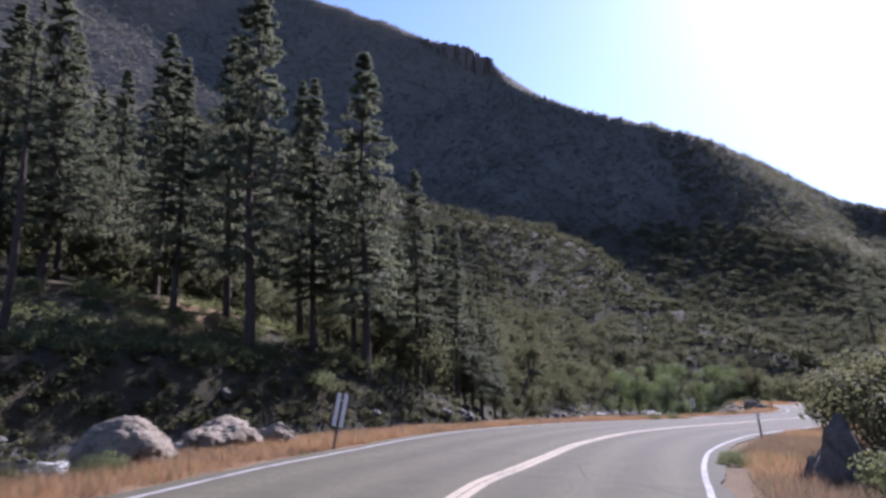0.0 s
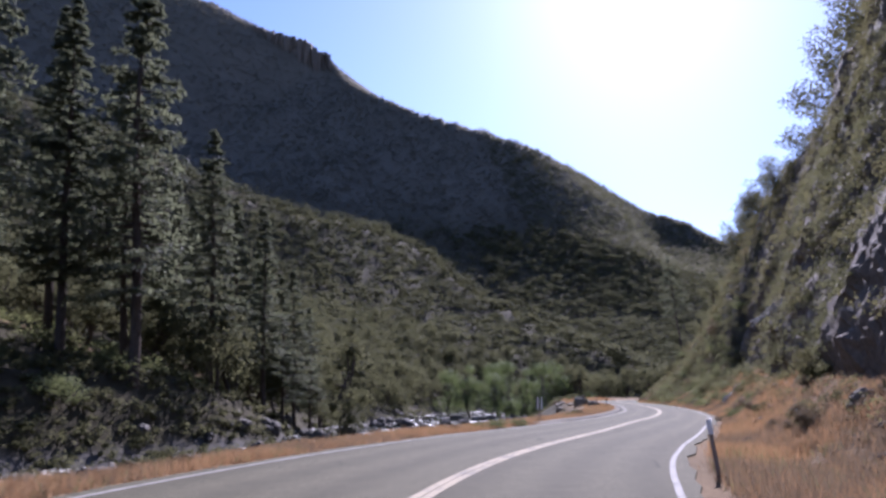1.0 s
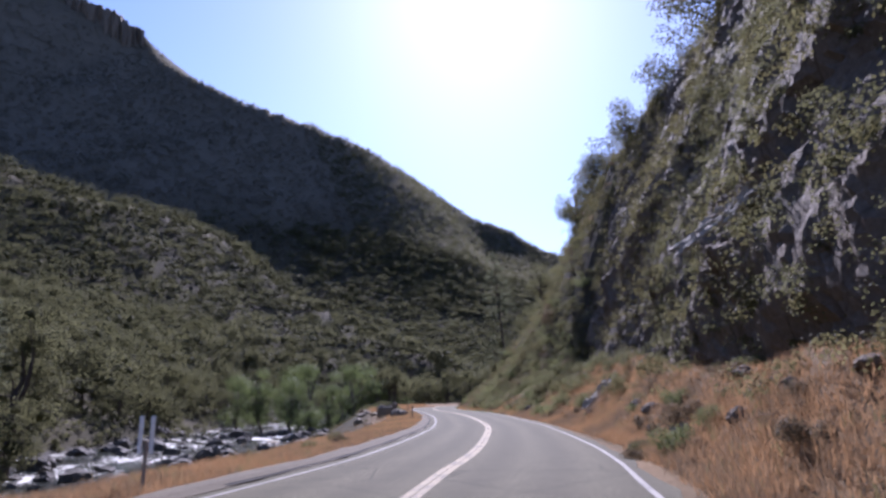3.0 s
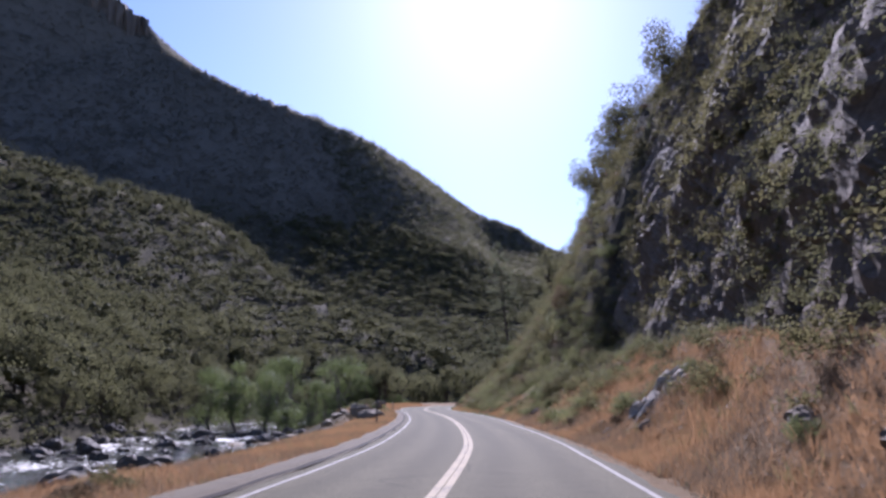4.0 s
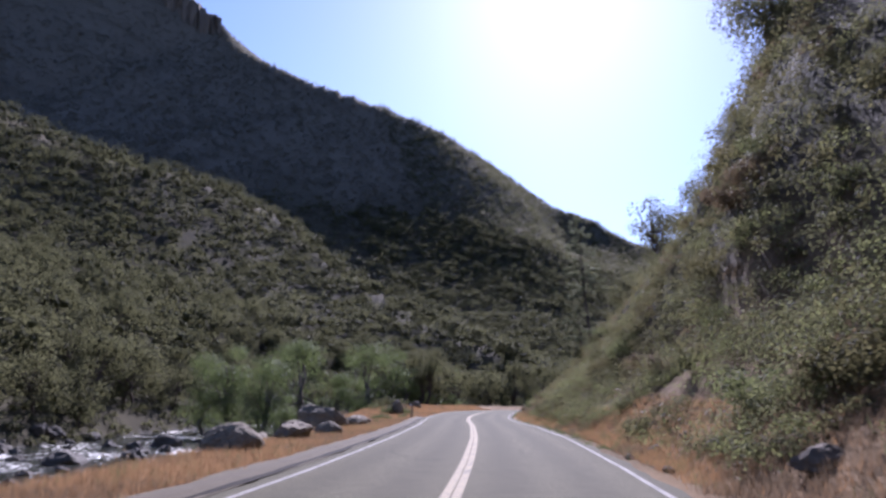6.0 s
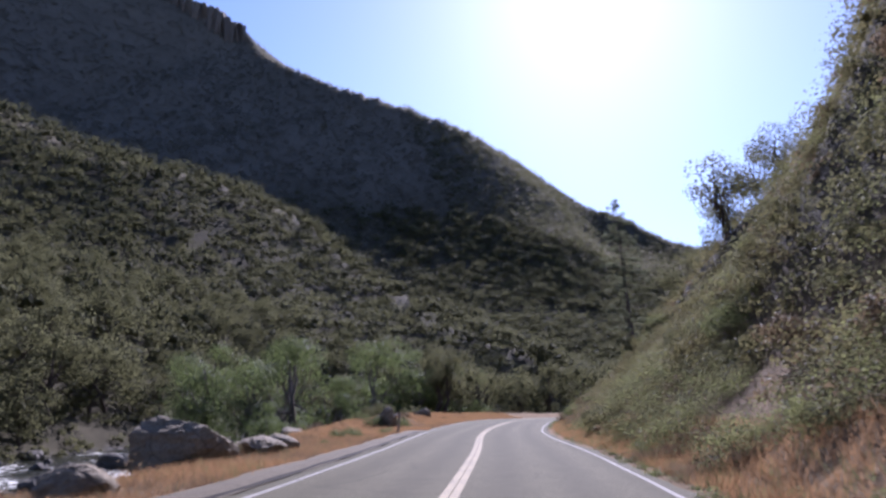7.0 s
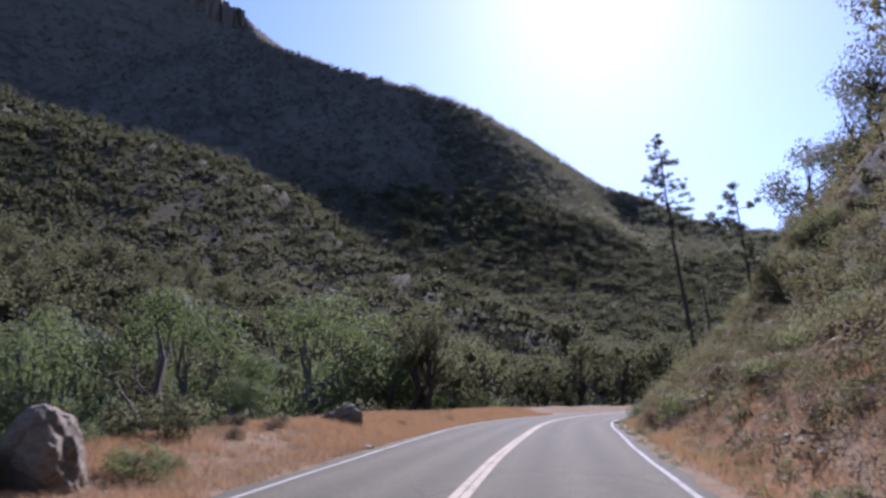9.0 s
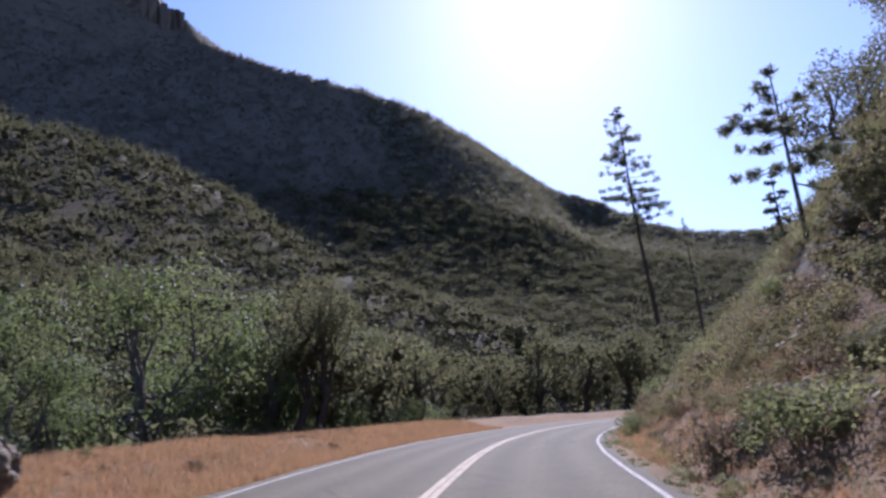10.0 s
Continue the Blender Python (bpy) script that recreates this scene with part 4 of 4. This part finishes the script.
rng = np.random.RandomState(12)
put(shrubs[0], 27, 40, 1.3)
put(shrubs[1], *along(14, -7.2), 1.1)
put(shrubs[2], *along(42, -8.6), 0.9)
put(shrubs[3], *along(11.5, -7.9), 1.7)


def toe_of(s):
    return np.interp(s, [0, 18, 34, 50, 66, 100, 130, 200], [7.5, 7.5, 8.5, 6.8, 5.6, 5.2, 5.8, 5.8])


def hill_shrubs():
    for k in range(120):
        near_cliff = k < 50
        s = (rng.uniform(0, 118) if k < 30 else rng.uniform(66, 120)) if near_cliff else rng.uniform(116, 225)
        e = rng.uniform(0.2, 5.5) if near_cliff else rng.uniform(0.2, 13) ** 1.0
        x, y = along(s, -(float(toe_of(s)) + e + 0.2))
        size = rng.uniform(0.5, 1.15) if near_cliff else rng.uniform(0.8, 1.5) + 0.05 * e
        kind = rng.choice(4, p=(0.3, 0.25, 0.35, 0.1) if near_cliff else (0.35, 0.2, 0.2, 0.25))
        put_copy(shrubs[kind], x, y, size, rng.uniform(0, 360), 0.1)


def hillside(rng, n, s0, s1, e0, e1, patch=None):
    """Places on the roadside hill; patch thins them into groups that leave bare ground and the dirt chute open."""
    s, e = rng.uniform(s0, s1, n), rng.uniform(e0, e1, n)
    x, y = along(s, -(toe_of(s) + e))
    if patch is not None:
        k = (fbm(x, y, 5.0, 2) > patch) & ((s < 103) | (s > 112 - 0.5 * e) | (e > 7))
        x, y = x[k], y[k]
    return x, y, ground_z(x, y) - 0.1


cover("hillside_brush", rng, hillside(rng, 800, 118, 250, 12, 48), 130, 0.8, 2.3, 0.13, HILL_LEAF, "grey-green brush covering the roadside hill")
cover("hillside_brush", rng, hillside(rng, 360, 118, 250, 0.3, 26), 120, 0.5, 1.3, 0.1, BRUSH, "dry brown brush on the roadside hill")
cover("hillside_brush", rng, hillside(rng, 420, 106, 240, 0.6, 14, 0.02), 400, 0.6, 1.7, 0.042, SCRUB, "yellow-green brush at the foot of the hill")
cover("hillside_brush", rng, hillside(rng, 700, 110, 185, 3.5, 20), 200, 0.7, 1.8, 0.07, HILL_LEAF, "grey-green brush on the steep hill shoulder")
cover("hillside_brush", rng, hillside(rng, 520, 150, 236, 1.2, 6), 480, 0.4, 1.1, 0.035, HILL_LEAF, "fine-leaved olive brush on the bank inside the bend")
cover("hillside_brush", rng, hillside(rng, 950, 150, 236, 4, 15), 200, 0.5, 1.4, 0.06, HILL_LEAF, "olive brush covering the bank inside the bend")
cover("hillside_brush", rng, hillside(rng, 760, 150, 236, 0.4, 10), 260, 0.35, 0.9, 0.035, BRUSH, "dry brown brush on the bank inside the bend")
cover("hillside_brush", rng, hillside(rng, 170, 84, 122, 3.5, 8), 260, 0.5, 1.4, 0.05, OAK, "dark brush at the foot of the cliff")
cover("hillside_brush", rng, hillside(rng, 1000, -40, 135, 16, 60), 140, 0.8, 2.4, 0.1, OAK, "dark scrub oak above the cliff")
cover("bank_brush", rng, hillside(rng, 900, 16, 118, 0.0, 5.5), 60, 0.15, 0.5, 0.035, BRUSH, "low dry brush and dead stalks on the roadside bank", 2)
cover("bank_brush", rng, hillside(rng, 260, 16, 118, 1.5, 7.5), 150, 0.4, 1.1, 0.05, HILL_LEAF, "grey-green brush at the foot of the cliff", 4)
pick = CLIFF_P[rng.randint(6, ca - 6, 4200), (3 + (cb - 8) * rng.rand(4200) ** 0.75).astype(int)]
pick = pick[fbm(pick[:, 0] + pick[:, 2], pick[:, 1], 7, 2) > -0.16]
cover("cliff_scrub", rng, (pick[:, 0], pick[:, 1], pick[:, 2] - 0.2), 100, 0.35, 1.3, 0.065, HILL_LEAF, "scrub growing from cracks in the cliff", 3)
low = CLIFF_P[rng.randint(int(24 / 0.3), int(66 / 0.3), 900), rng.randint(4, 70, 900)]
cover("cliff_scrub", rng, (low[:, 0], low[:, 1], low[:, 2] - 0.2), 150, 0.4, 1.2, 0.05, OAK, "dark scrub oak clinging to the rock face", 4)
cover("roadside_weeds", rng, hillside(rng, 330, 128, 226, -1.3, 0.6), 110, 0.15, 0.42, 0.03, WEED, "green weeds along the road edge", 2)
cover("hillside_brush", rng, hillside(rng, 380, 96, 166, 0.1, 7, -0.1), 480, 0.6, 1.9, 0.036, SCRUB, "leafy green shrubs at the foot of the hill")
cover("hillside_brush", rng, hillside(rng, 430, 96, 170, 0.4, 9, -0.15), 420, 0.7, 2.0, 0.042, OAK, "dark scrub oak at the foot of the hill")
cover("hillside_brush", rng, hillside(rng, 650, 112, 166, 6, 30), 170, 0.8, 2.1, 0.08, OAK, "dark scrub oak on the steep hill shoulder")
hill_shrubs()
thicket = shrub("shrub", 104, OAK, "tall leafy dark green thicket beside a rock", 5200, 0.03, 0.95, 10)
put(thicket, 11.0, 16.4, 2.7)
put_copy(thicket, 13.6, 20.4, 2.6, 120)
put_copy(thicket, 12.6, 15.2, 2.9, 220)
for k in range(16):
    x, y = rng.uniform(-72, 2), rng.uniform(78, 97)
    if nearest(RIVER, np.array([x]), np.array([y]))[0][0] > 15:
        put_copy(shrubs[(1, 1, 0, 1)[k % 4]], x, y, rng.uniform(1.5, 3.2), rng.uniform(0, 360), 0.1)
for k in range(44):
    s = rng.uniform(146, 222) if k < 32 else rng.uniform(8, 120)
    x, y = along(s, float(np.interp(s, [0, 150, 165, 222], [6.0, 6.2, 7.0, 7.0])) + abs(rng.randn()) * (2.6 if k < 32 else 0.8))
    put_copy(shrubs[(1, 2, 2, 0)[k % 4]], x, y, rng.uniform(0.22, 0.6), rng.uniform(0, 360), 0.05)
for k in range(26):
    s = rng.uniform(34, 112)
    x, y = along(s, -(float(toe_of(s)) + rng.uniform(0.6, 4.2)))
    put_copy(shrubs[(2, 2, 0, 2, 1)[k % 5]], x, y, rng.uniform(0.35, 0.85), rng.uniform(0, 360), 0.1)
for x, y, sc, kind in [(*along(48.2, 5.4), 0.5, 1), (*along(51.6, 5.4), 0.52, 1), (*along(35.0, 6.0), 0.25, 1), (33.7, 53.9, 0.9, 1), (34.7, 56.4, 0.6, 3), (33.0, 54.9, 0.5, 2), (73.2, 163.6, 1.8, 3), (71.2, 161.5, 0.9, 1), (77, 175, 0.7, 0), (82.5, 194, 2.0, 1), (84, 206, 1.3, 0), (79.5, 181, 0.6, 2), (61.5, 139.8, 0.7, 1), (66.8, 143.6, 0.75, 1), (65.5, 141.5, 0.6, 1),
                       (91, 212, 1.2, 1), (98, 222, 1.3, 1), (106, 230, 1.2, 0), (-7.5, 22, 0.8, 3), (-10, 27, 1.2, 0), (-4, 33, 0.9, 3), (1, 42, 1.1, 0), (7, 50, 1.0, 2), (-14, 20, 1.4, 3), (9.3, 14.9, 0.8, 0), (8.9, 15.6, 0.7, 1), (9.6, 13.8, 0.9, 3), (69.6, 146.5, 0.6, 1), (69.1, 145.4, 0.5, 1), (73.4, 157.2, 0.9, 1), (70.9, 155.2, 1.0, 1), (7.5, 17.6, 0.5, 1), (8.0, 18.8, 0.5, 1), (14.6, 46.9, 0.62, 1), (16.5, 49.1, 0.62, 1), (12.2, 46.0, 0.5, 2), (78.4, 187.8, 1.3, 1), (87, 204.8, 1.3, 0), (75.5, 169.2, 0.8, 2), (4, 47, 1.3, 3)]:
    put_copy(shrubs[kind], x, y, sc, rng.uniform(0, 360), 0.08)
for k in range(48):
    s, d = rng.uniform(-5, 225), rng.uniform(11, 34)
    x, y = along(s, d)
    dr = nearest(RIVER, np.array([x]), np.array([y]))[0][0]
    if dr < 13 or (70 < s < 150 and rng.rand() < 0.7):
        continue
    put_copy(shrubs[rng.choice(4, p=(0.3, 0.3, 0.15, 0.25))], x, y, rng.uniform(0.6, 1.3), rng.uniform(0, 360), 0.1)

# ---- rocks ----


def boulder(name, seed, mat, label, flat=0.7, category="boulder", rough=0.28, faces=9, fine=3):
    rng = np.random.RandomState(seed)
    bm = bmesh.new()
    bmesh.ops.create_icosphere(bm, subdivisions=fine, radius=1.0)
    o = Vector(rng.rand(3) * 50)
    cuts = [(Vector(rng.randn(3)).normalized(), rng.uniform(0.62, 0.9)) for _ in range(faces)]
    for v in bm.verts:
        p = v.co.copy()
        for n, h in cuts:
            over = p.dot(n) - h
            if over > 0:
                p -= n * over * 0.85
        p *= 1 + rough * noise.fractal(p * 1.3 + o, 1.0, 2.0, 3) + 0.05 * noise.fractal(p * 6 + o, 1.0, 2.0, 4)
        v.co = Vector((p.x, p.y * rng.choice([0.85, 0.85]), p.z * flat))
    me = bpy.data.meshes.new(name)
    bm.to_mesh(me)
    bm.free()
    me.materials.append(mat)
    return tagged(new(name, me), label, category)


pale = [boulder("boulder", 200 + k, BOULDER, "pale rounded granite boulder on the grass verge", (0.72, 0.45, 0.65)[k], rough=(0.16, 0.28, 0.22)[k], faces=(3, 9, 7)[k], fine=5) for k in range(3)]


def lay(ob, x, y, sx, sy, sz, turn, up=0.0, dip=0.0):
    ob.matrix_basis = pose(x, y, land_z(x, y) + up, dip, 0, turn) @ Matrix.Diagonal((sx, sy, sz, 1))
    return ob


lay(pale[0], -6.6, 14.4, 1.0, 0.9, 1.1, 20, 0.2)
lay(pale[1], -5.9, 18.4, 1.35, 0.95, 1.75, 70, 0.2)
lay(pale[2], 72.0, 156.0, 1.0, 0.9, 1.75, -30, 0.25, 14)
for k, (x, y, sx, sy, sz, turn, up) in enumerate([(-4.9, 20.0, 0.65, 0.5, 1.2, 10, 0.15), (61.0, 138.6, 1.0, 0.8, 0.7, 30, 0.2), (54.6, 116.4, 1.1, 0.8, 0.9, 60, 0.35), (51.8, 110.5, 1.0, 0.8, 0.9, 10, 0.2),
                                                  (61.8, 146.3, 1.2, 0.9, 0.7, 40, 0.2), (64.0, 149.5, 1.1, 0.9, 0.9, 80, 0.2), (54.0, 150.5, 2.4, 1.7, 0.9, 20, 0.4), (51.0, 161.5, 2.2, 1.6, 1.2, 70, 0.4), (57.5, 154.0, 1.9, 1.3, 0.8, 120, 0.2),
                                                  (80.7, 174.3, 1.05, 0.7, 0.9, -25, 0.3), (80.0, 165.4, 0.3, 0.25, 0.2, 60, 0.05), (70.5, 190.0, 0.9, 0.7, 0.9, 50, 0.2), (47, 107.5, 0.5, 0.4, 0.4, 0, 0.1), (56.8, 119.5, 0.7, 0.5, 0.6, 15, 0.2)]):
    c = copy_thing(pale[(1, 1, 1, 0, 2)[k % 5]], Matrix())
    lay(c, x, y, sx, sy, sz, turn, up)
block = boulder("boulder", 208, BOULDER, "large dark block boulder with a sunlit flat top", 0.62, rough=0.1, faces=16, fine=5)
lay(block, 58.2, 128.4, 1.75, 1.4, 1.9, 12, 0.45, 6)
slab_boulder = boulder("boulder", 209, BOULDER, "flat pale granite slab beside the verge", 0.35, rough=0.12, faces=14, fine=5)
lay(slab_boulder, 60.9, 130.6, 1.2, 0.9, 1.2, 70, 0.25, 5)
c = copy_thing(slab_boulder, Matrix())
lay(c, 61.7, 132.0, 0.8, 0.7, 1.3, 20, 0.2, -4)
c = copy_thing(block, Matrix())
lay(c, 55.2, 131.0, 1.3, 0.9, 1.2, 100, 0.3, -20)
nose = tagged(new("rock_outcrop"), "overhanging granite nose above the road, its pale slabs lightened as if sunlit", "rock")
body = boulder("body", 251, CLIFF, "", 0.9, "", 0.55, 22, 5)
body.parent = nose
tagged(body, "dark fractured granite body")
body.matrix_basis = pose(40.9, 56.4, 6.0, 20, 0, -30) @ Matrix.Diagonal((1.9, 3.2, 2.1, 1))
rng = np.random.RandomState(61)
slab_shape = boulder("slab", 252, SUNLIT_SPLINTER, "", 0.8, "", 0.3, 12)
slab_shape.parent = nose


def slab_run(owner, rng, start, run_a, run_n, count, gap, wide, size, chunk=1.0):
    """Overlapping splinters of rock along a line, like leaves of a fractured ledge."""
    run_a = Vector(run_a).normalized()
    run_b = Vector(run_n).cross(run_a).normalized()
    run_n = run_a.cross(run_b).normalized()
    spin = Matrix((run_a, run_b, run_n)).transposed().to_4x4()
    for k in range(count):
        c = slab_shape if owner is nose and k == 0 else new("slab", slab_shape.data)
        c.parent = owner
        tagged(c, "pale splintered granite slab, lightened to look sunlit")
        at_slab = Vector(start) + run_a * (0.3 + gap * k + 0.5 * gap * rng.randn()) + run_b * wide * rng.uniform(-1, 0.8) + run_n * 0.06 * rng.randn()
        c.matrix_basis = Matrix.Translation(at_slab) @ spin @ pose(0, 0, 0, rng.uniform(-14, 14), rng.uniform(-10, 10), rng.uniform(-14, 14)) @ Matrix.Diagonal((size * rng.uniform(0.5, 1.1), size * chunk * rng.uniform(0.1, 0.26), size * chunk * rng.uniform(0.1, 0.2), 1))


slab_run(nose, rng, (38.2, 57.2, 6.8), (0.355, -0.76, 0.545), (-0.68, 0.19, 0.71), 64, 0.09, 0.85, 0.62, 1.7)
ledge_rock = tagged(new("rock_ledge"), "splintered pale granite ledge in the dry grass bank, lightened to look sunlit", "rock")
slab_run(ledge_rock, rng, (46.9, 72.9, land_z(46.9, 72.9) + 0.2), (0.62, -0.4, 0.66), (-0.45, -0.05, 0.89), 34, 0.075, 1.05, 0.66, 2.3)
bank_stone = boulder("stone", 240, CLIFF, "brown granite stone in the dry roadside bank", 0.6, "stone", 0.35)
rng = np.random.RandomState(44)
for k in range(60):
    s = rng.uniform(22, 128)
    e = rng.uniform(-1.5, 5.0) if s < 112 else rng.uniform(-1.0, 1.5)
    x, y = along(s, -(float(np.interp(s, [0, 18, 34, 50, 66, 100, 130], [7.5, 7.5, 8.5, 6.8, 5.6, 5.2, 5.8])) + e))
    z = rng.uniform(0.08, 0.24) if e < 0 else rng.uniform(0.15, 0.5)
    c = bank_stone if k == 0 else copy_thing(bank_stone, Matrix())
    tagged(c, group="stones in the roadside bank")
    lay(c, x, y, z * rng.uniform(0.9, 1.6), z, z * rng.uniform(0.7, 1.2), rng.uniform(0, 360), 0.05)
river_rocks = [boulder("river_boulder", 220 + k, RIVER_ROCK, "dark wet boulder standing in the river", (0.7, 0.55, 0.8, 0.6)[k], rough=0.35) for k in range(4)]
rng = np.random.RandomState(31)
c = copy_thing(bank_stone, Matrix())
tagged(c, "dark upright rock beside the road bend", "rock")
c.name = "roadside_rock"
lay(c, 8.5, 14.8, 0.6, 0.7, 2.0, 25, 0.1)
n = 0
for k in range(215):
    i = rng.randint(40, 92)
    u = rng.rand()
    c = RIVER[i] * (1 - u) + RIVER[i + 1] * u
    t = RIVER[i + 1] - RIVER[i]
    t = t / np.linalg.norm(t)
    off = rng.uniform(-17, 17)
    x, y = c[0] - t[1] * off, c[1] + t[0] * off
    size = 0.45 + 1.25 * rng.rand() ** 1.9
    if y < 100 and rng.rand() < 0.5:
        continue
    ob = river_rocks[n] if n < 4 else copy_thing(river_rocks[n % 4], Matrix())
    up = max(land_z(x, y), RIVER_Z - 0.1)
    ob.matrix_basis = pose(x, y, up + 0.22 * size, 0, 0, rng.uniform(0, 360)) @ Matrix.Diagonal((size * rng.uniform(0.9, 1.5), size, size * rng.uniform(0.85, 1.3), 1))
    tagged(ob, group="boulders in the river")
    n += 1

# ---- dry grass and weeds ----


def grass_field(name, seed, n, s0, s1, place, mat, tall, label):
    rng = np.random.RandomState(seed)
    s = rng.uniform(s0, s1, n)
    d, ok = place(rng, s)
    s, d = s[ok], d[ok]
    x, y = along(s, d)
    patch = fbm(x, y, 4.0, 3)
    keep = ((patch > -0.25) | (rng.rand(len(x)) < 0.3)) if mat is not STRAW else patch < 0.02
    x, y = x[keep], y[keep]
    z = ground_z(x, y)
    per = 9
    k = np.repeat(np.arange(len(x)), per)
    m = len(k)
    h = tall * (0.5 + 0.9 * rng.rand(m)) * (0.8 + 0.5 * np.clip(patch[keep][k] + 0.3, 0, 1))
    a = rng.rand(m) * 2 * math.pi
    base = np.stack([x[k] + 0.13 * rng.randn(m), y[k] + 0.13 * rng.randn(m), z[k] - 0.03], 1)
    side = np.stack([np.cos(a), np.sin(a), 0 * a], 1) * (0.004 + 0.008 * rng.rand(m))[:, None]
    lean = np.stack([rng.randn(m), rng.randn(m), 0 * a], 1) * 0.35 * h[:, None]
    tip = base + lean + np.stack([0 * a, 0 * a, h], 1)
    v = np.stack([base - side, base + side, tip], 1).reshape(-1, 3)
    return tagged(new(name, mesh_of(name, v, np.arange(3 * m).reshape(m, 3), mat)), label, "grass", kind="stuff")


def left_verge(rng, s):
    lo = left_half(s) + np.where((s > 55) & (s < 170), 1.35, 0.6)
    hi = np.interp(s, [0, 150, 170, 235], [8.5, 8.5, 13, 13])
    d = lo + (hi - lo) * rng.rand(len(s)) ** 1.1
    return d, np.ones(len(s), bool)


def right_verge(rng, s):
    lo = right_half(s) + 1.0
    return -(lo + rng.rand(len(s)) ** 1.2 * np.interp(s, [0, 60, 75, 92, 112, 124, 158, 168, 235], [6, 6.0, 6.0, 6.0, 6.0, 3.0, 2.2, 4.5, 5.0])), np.ones(len(s), bool)


grass_field("dry_grass", 1, 36000, -12, 236, left_verge, GRASS, 0.24, "orange-brown dry grass along the river side verge")
grass_field("dry_grass", 5, 19000, 38, 112, right_verge, GRASS, 0.27, "tall orange dry grass on the steep roadside bank")
grass_field("dry_grass", 8, 15000, 158, 236, left_verge, GRASS, 0.26, "orange-brown dry grass on the wide verge before the bend")
grass_field("dry_grass", 2, 22000, -8, 230, right_verge, GRASS, 0.26, "orange-brown dry grass on the hillside bank")
grass_field("dead_grass", 6, 26000, -8, 150, right_verge, STRAW, 0.34, "brown dead grass and stalks on the roadside bank")
grass_field("dead_grass", 7, 14000, -12, 236, left_verge, STRAW, 0.26, "brown dead grass along the river side verge")
grass_field("weeds", 3, 2600, -10, 235, right_verge, WEED, 0.3, "green weeds between the dry grass")
grass_field("weeds", 4, 1600, -10, 235, left_verge, WEED, 0.28, "green weeds between the dry grass")

# ---- roadside markers ----


def box(bm, sx, sy, sz, x=0, y=0, z=0, bevel=0.006):
    r = bmesh.ops.create_cube(bm, size=1.0)
    bmesh.ops.transform(bm, matrix=Matrix.Translation((x, y, z)) @ Matrix.Diagonal((sx, sy, sz, 1)), verts=r["verts"])
    es = list({e for v in r["verts"] for e in v.link_edges})
    bmesh.ops.bevel(bm, geom=es, offset=bevel, segments=2, affect="EDGES")


def boxed(name, mat, *dims):
    bm = bmesh.new()
    box(bm, *dims)
    me = bpy.data.meshes.new(name)
    bm.to_mesh(me)
    bm.free()
    me.materials.append(mat)
    return me


def marker(label, x, y, turn, tilt, stem, stem_w, h, plates):
    ob = tagged(new("marker_post"), label, "road marker")
    part("stem", boxed("stem", stem, stem_w, stem_w * 0.6, h + 0.4, 0, 0, (h - 0.4) / 2), ob)
    for px, w, hh, top, mat in plates:
        part("plate", boxed("plate", mat, w, 0.02, hh, px, -stem_w * 0.3 - 0.012, top - hh / 2, 0.004), ob, "dirty white reflector plate")
    ob.matrix_basis = pose(x, y, land_z(x, y), 0, tilt, turn)
    return ob


marker("leaning paddle marker post on the grass", 13.0, 27.8, -20, -7, POST_WOOD, 0.085, 1.2, [(0.0, 0.1, 0.3, 1.2, POST_WHITE)])
marker("twin white marker plates on a dark post", -2.8, 17.9, -15, 8, POST_DARK, 0.07, 1.2, [(-0.1, 0.1, 0.85, 1.45, POST_WHITE), (0.1, 0.1, 0.85, 1.45, POST_WHITE)])
marker("twin pale marker plates beside the verge", 20.6, 56.0, -30, 1, POST_WOOD, 0.07, 1.0, [(-0.12, 0.09, 0.75, 1.5, POST_WHITE), (0.12, 0.09, 0.75, 1.5, POST_WHITE)])
marker("dark square marker post behind the kerb", 47.7, 98.6, -26, 1, POST_DARK, 0.12, 1.3, [])
marker("weathered wooden marker post at the kerb end", 69.9, 145.2, -18, 2, POST_WOOD, 0.15, 1.3, [(-0.14, 0.12, 0.12, 1.25, POST_WHITE)])
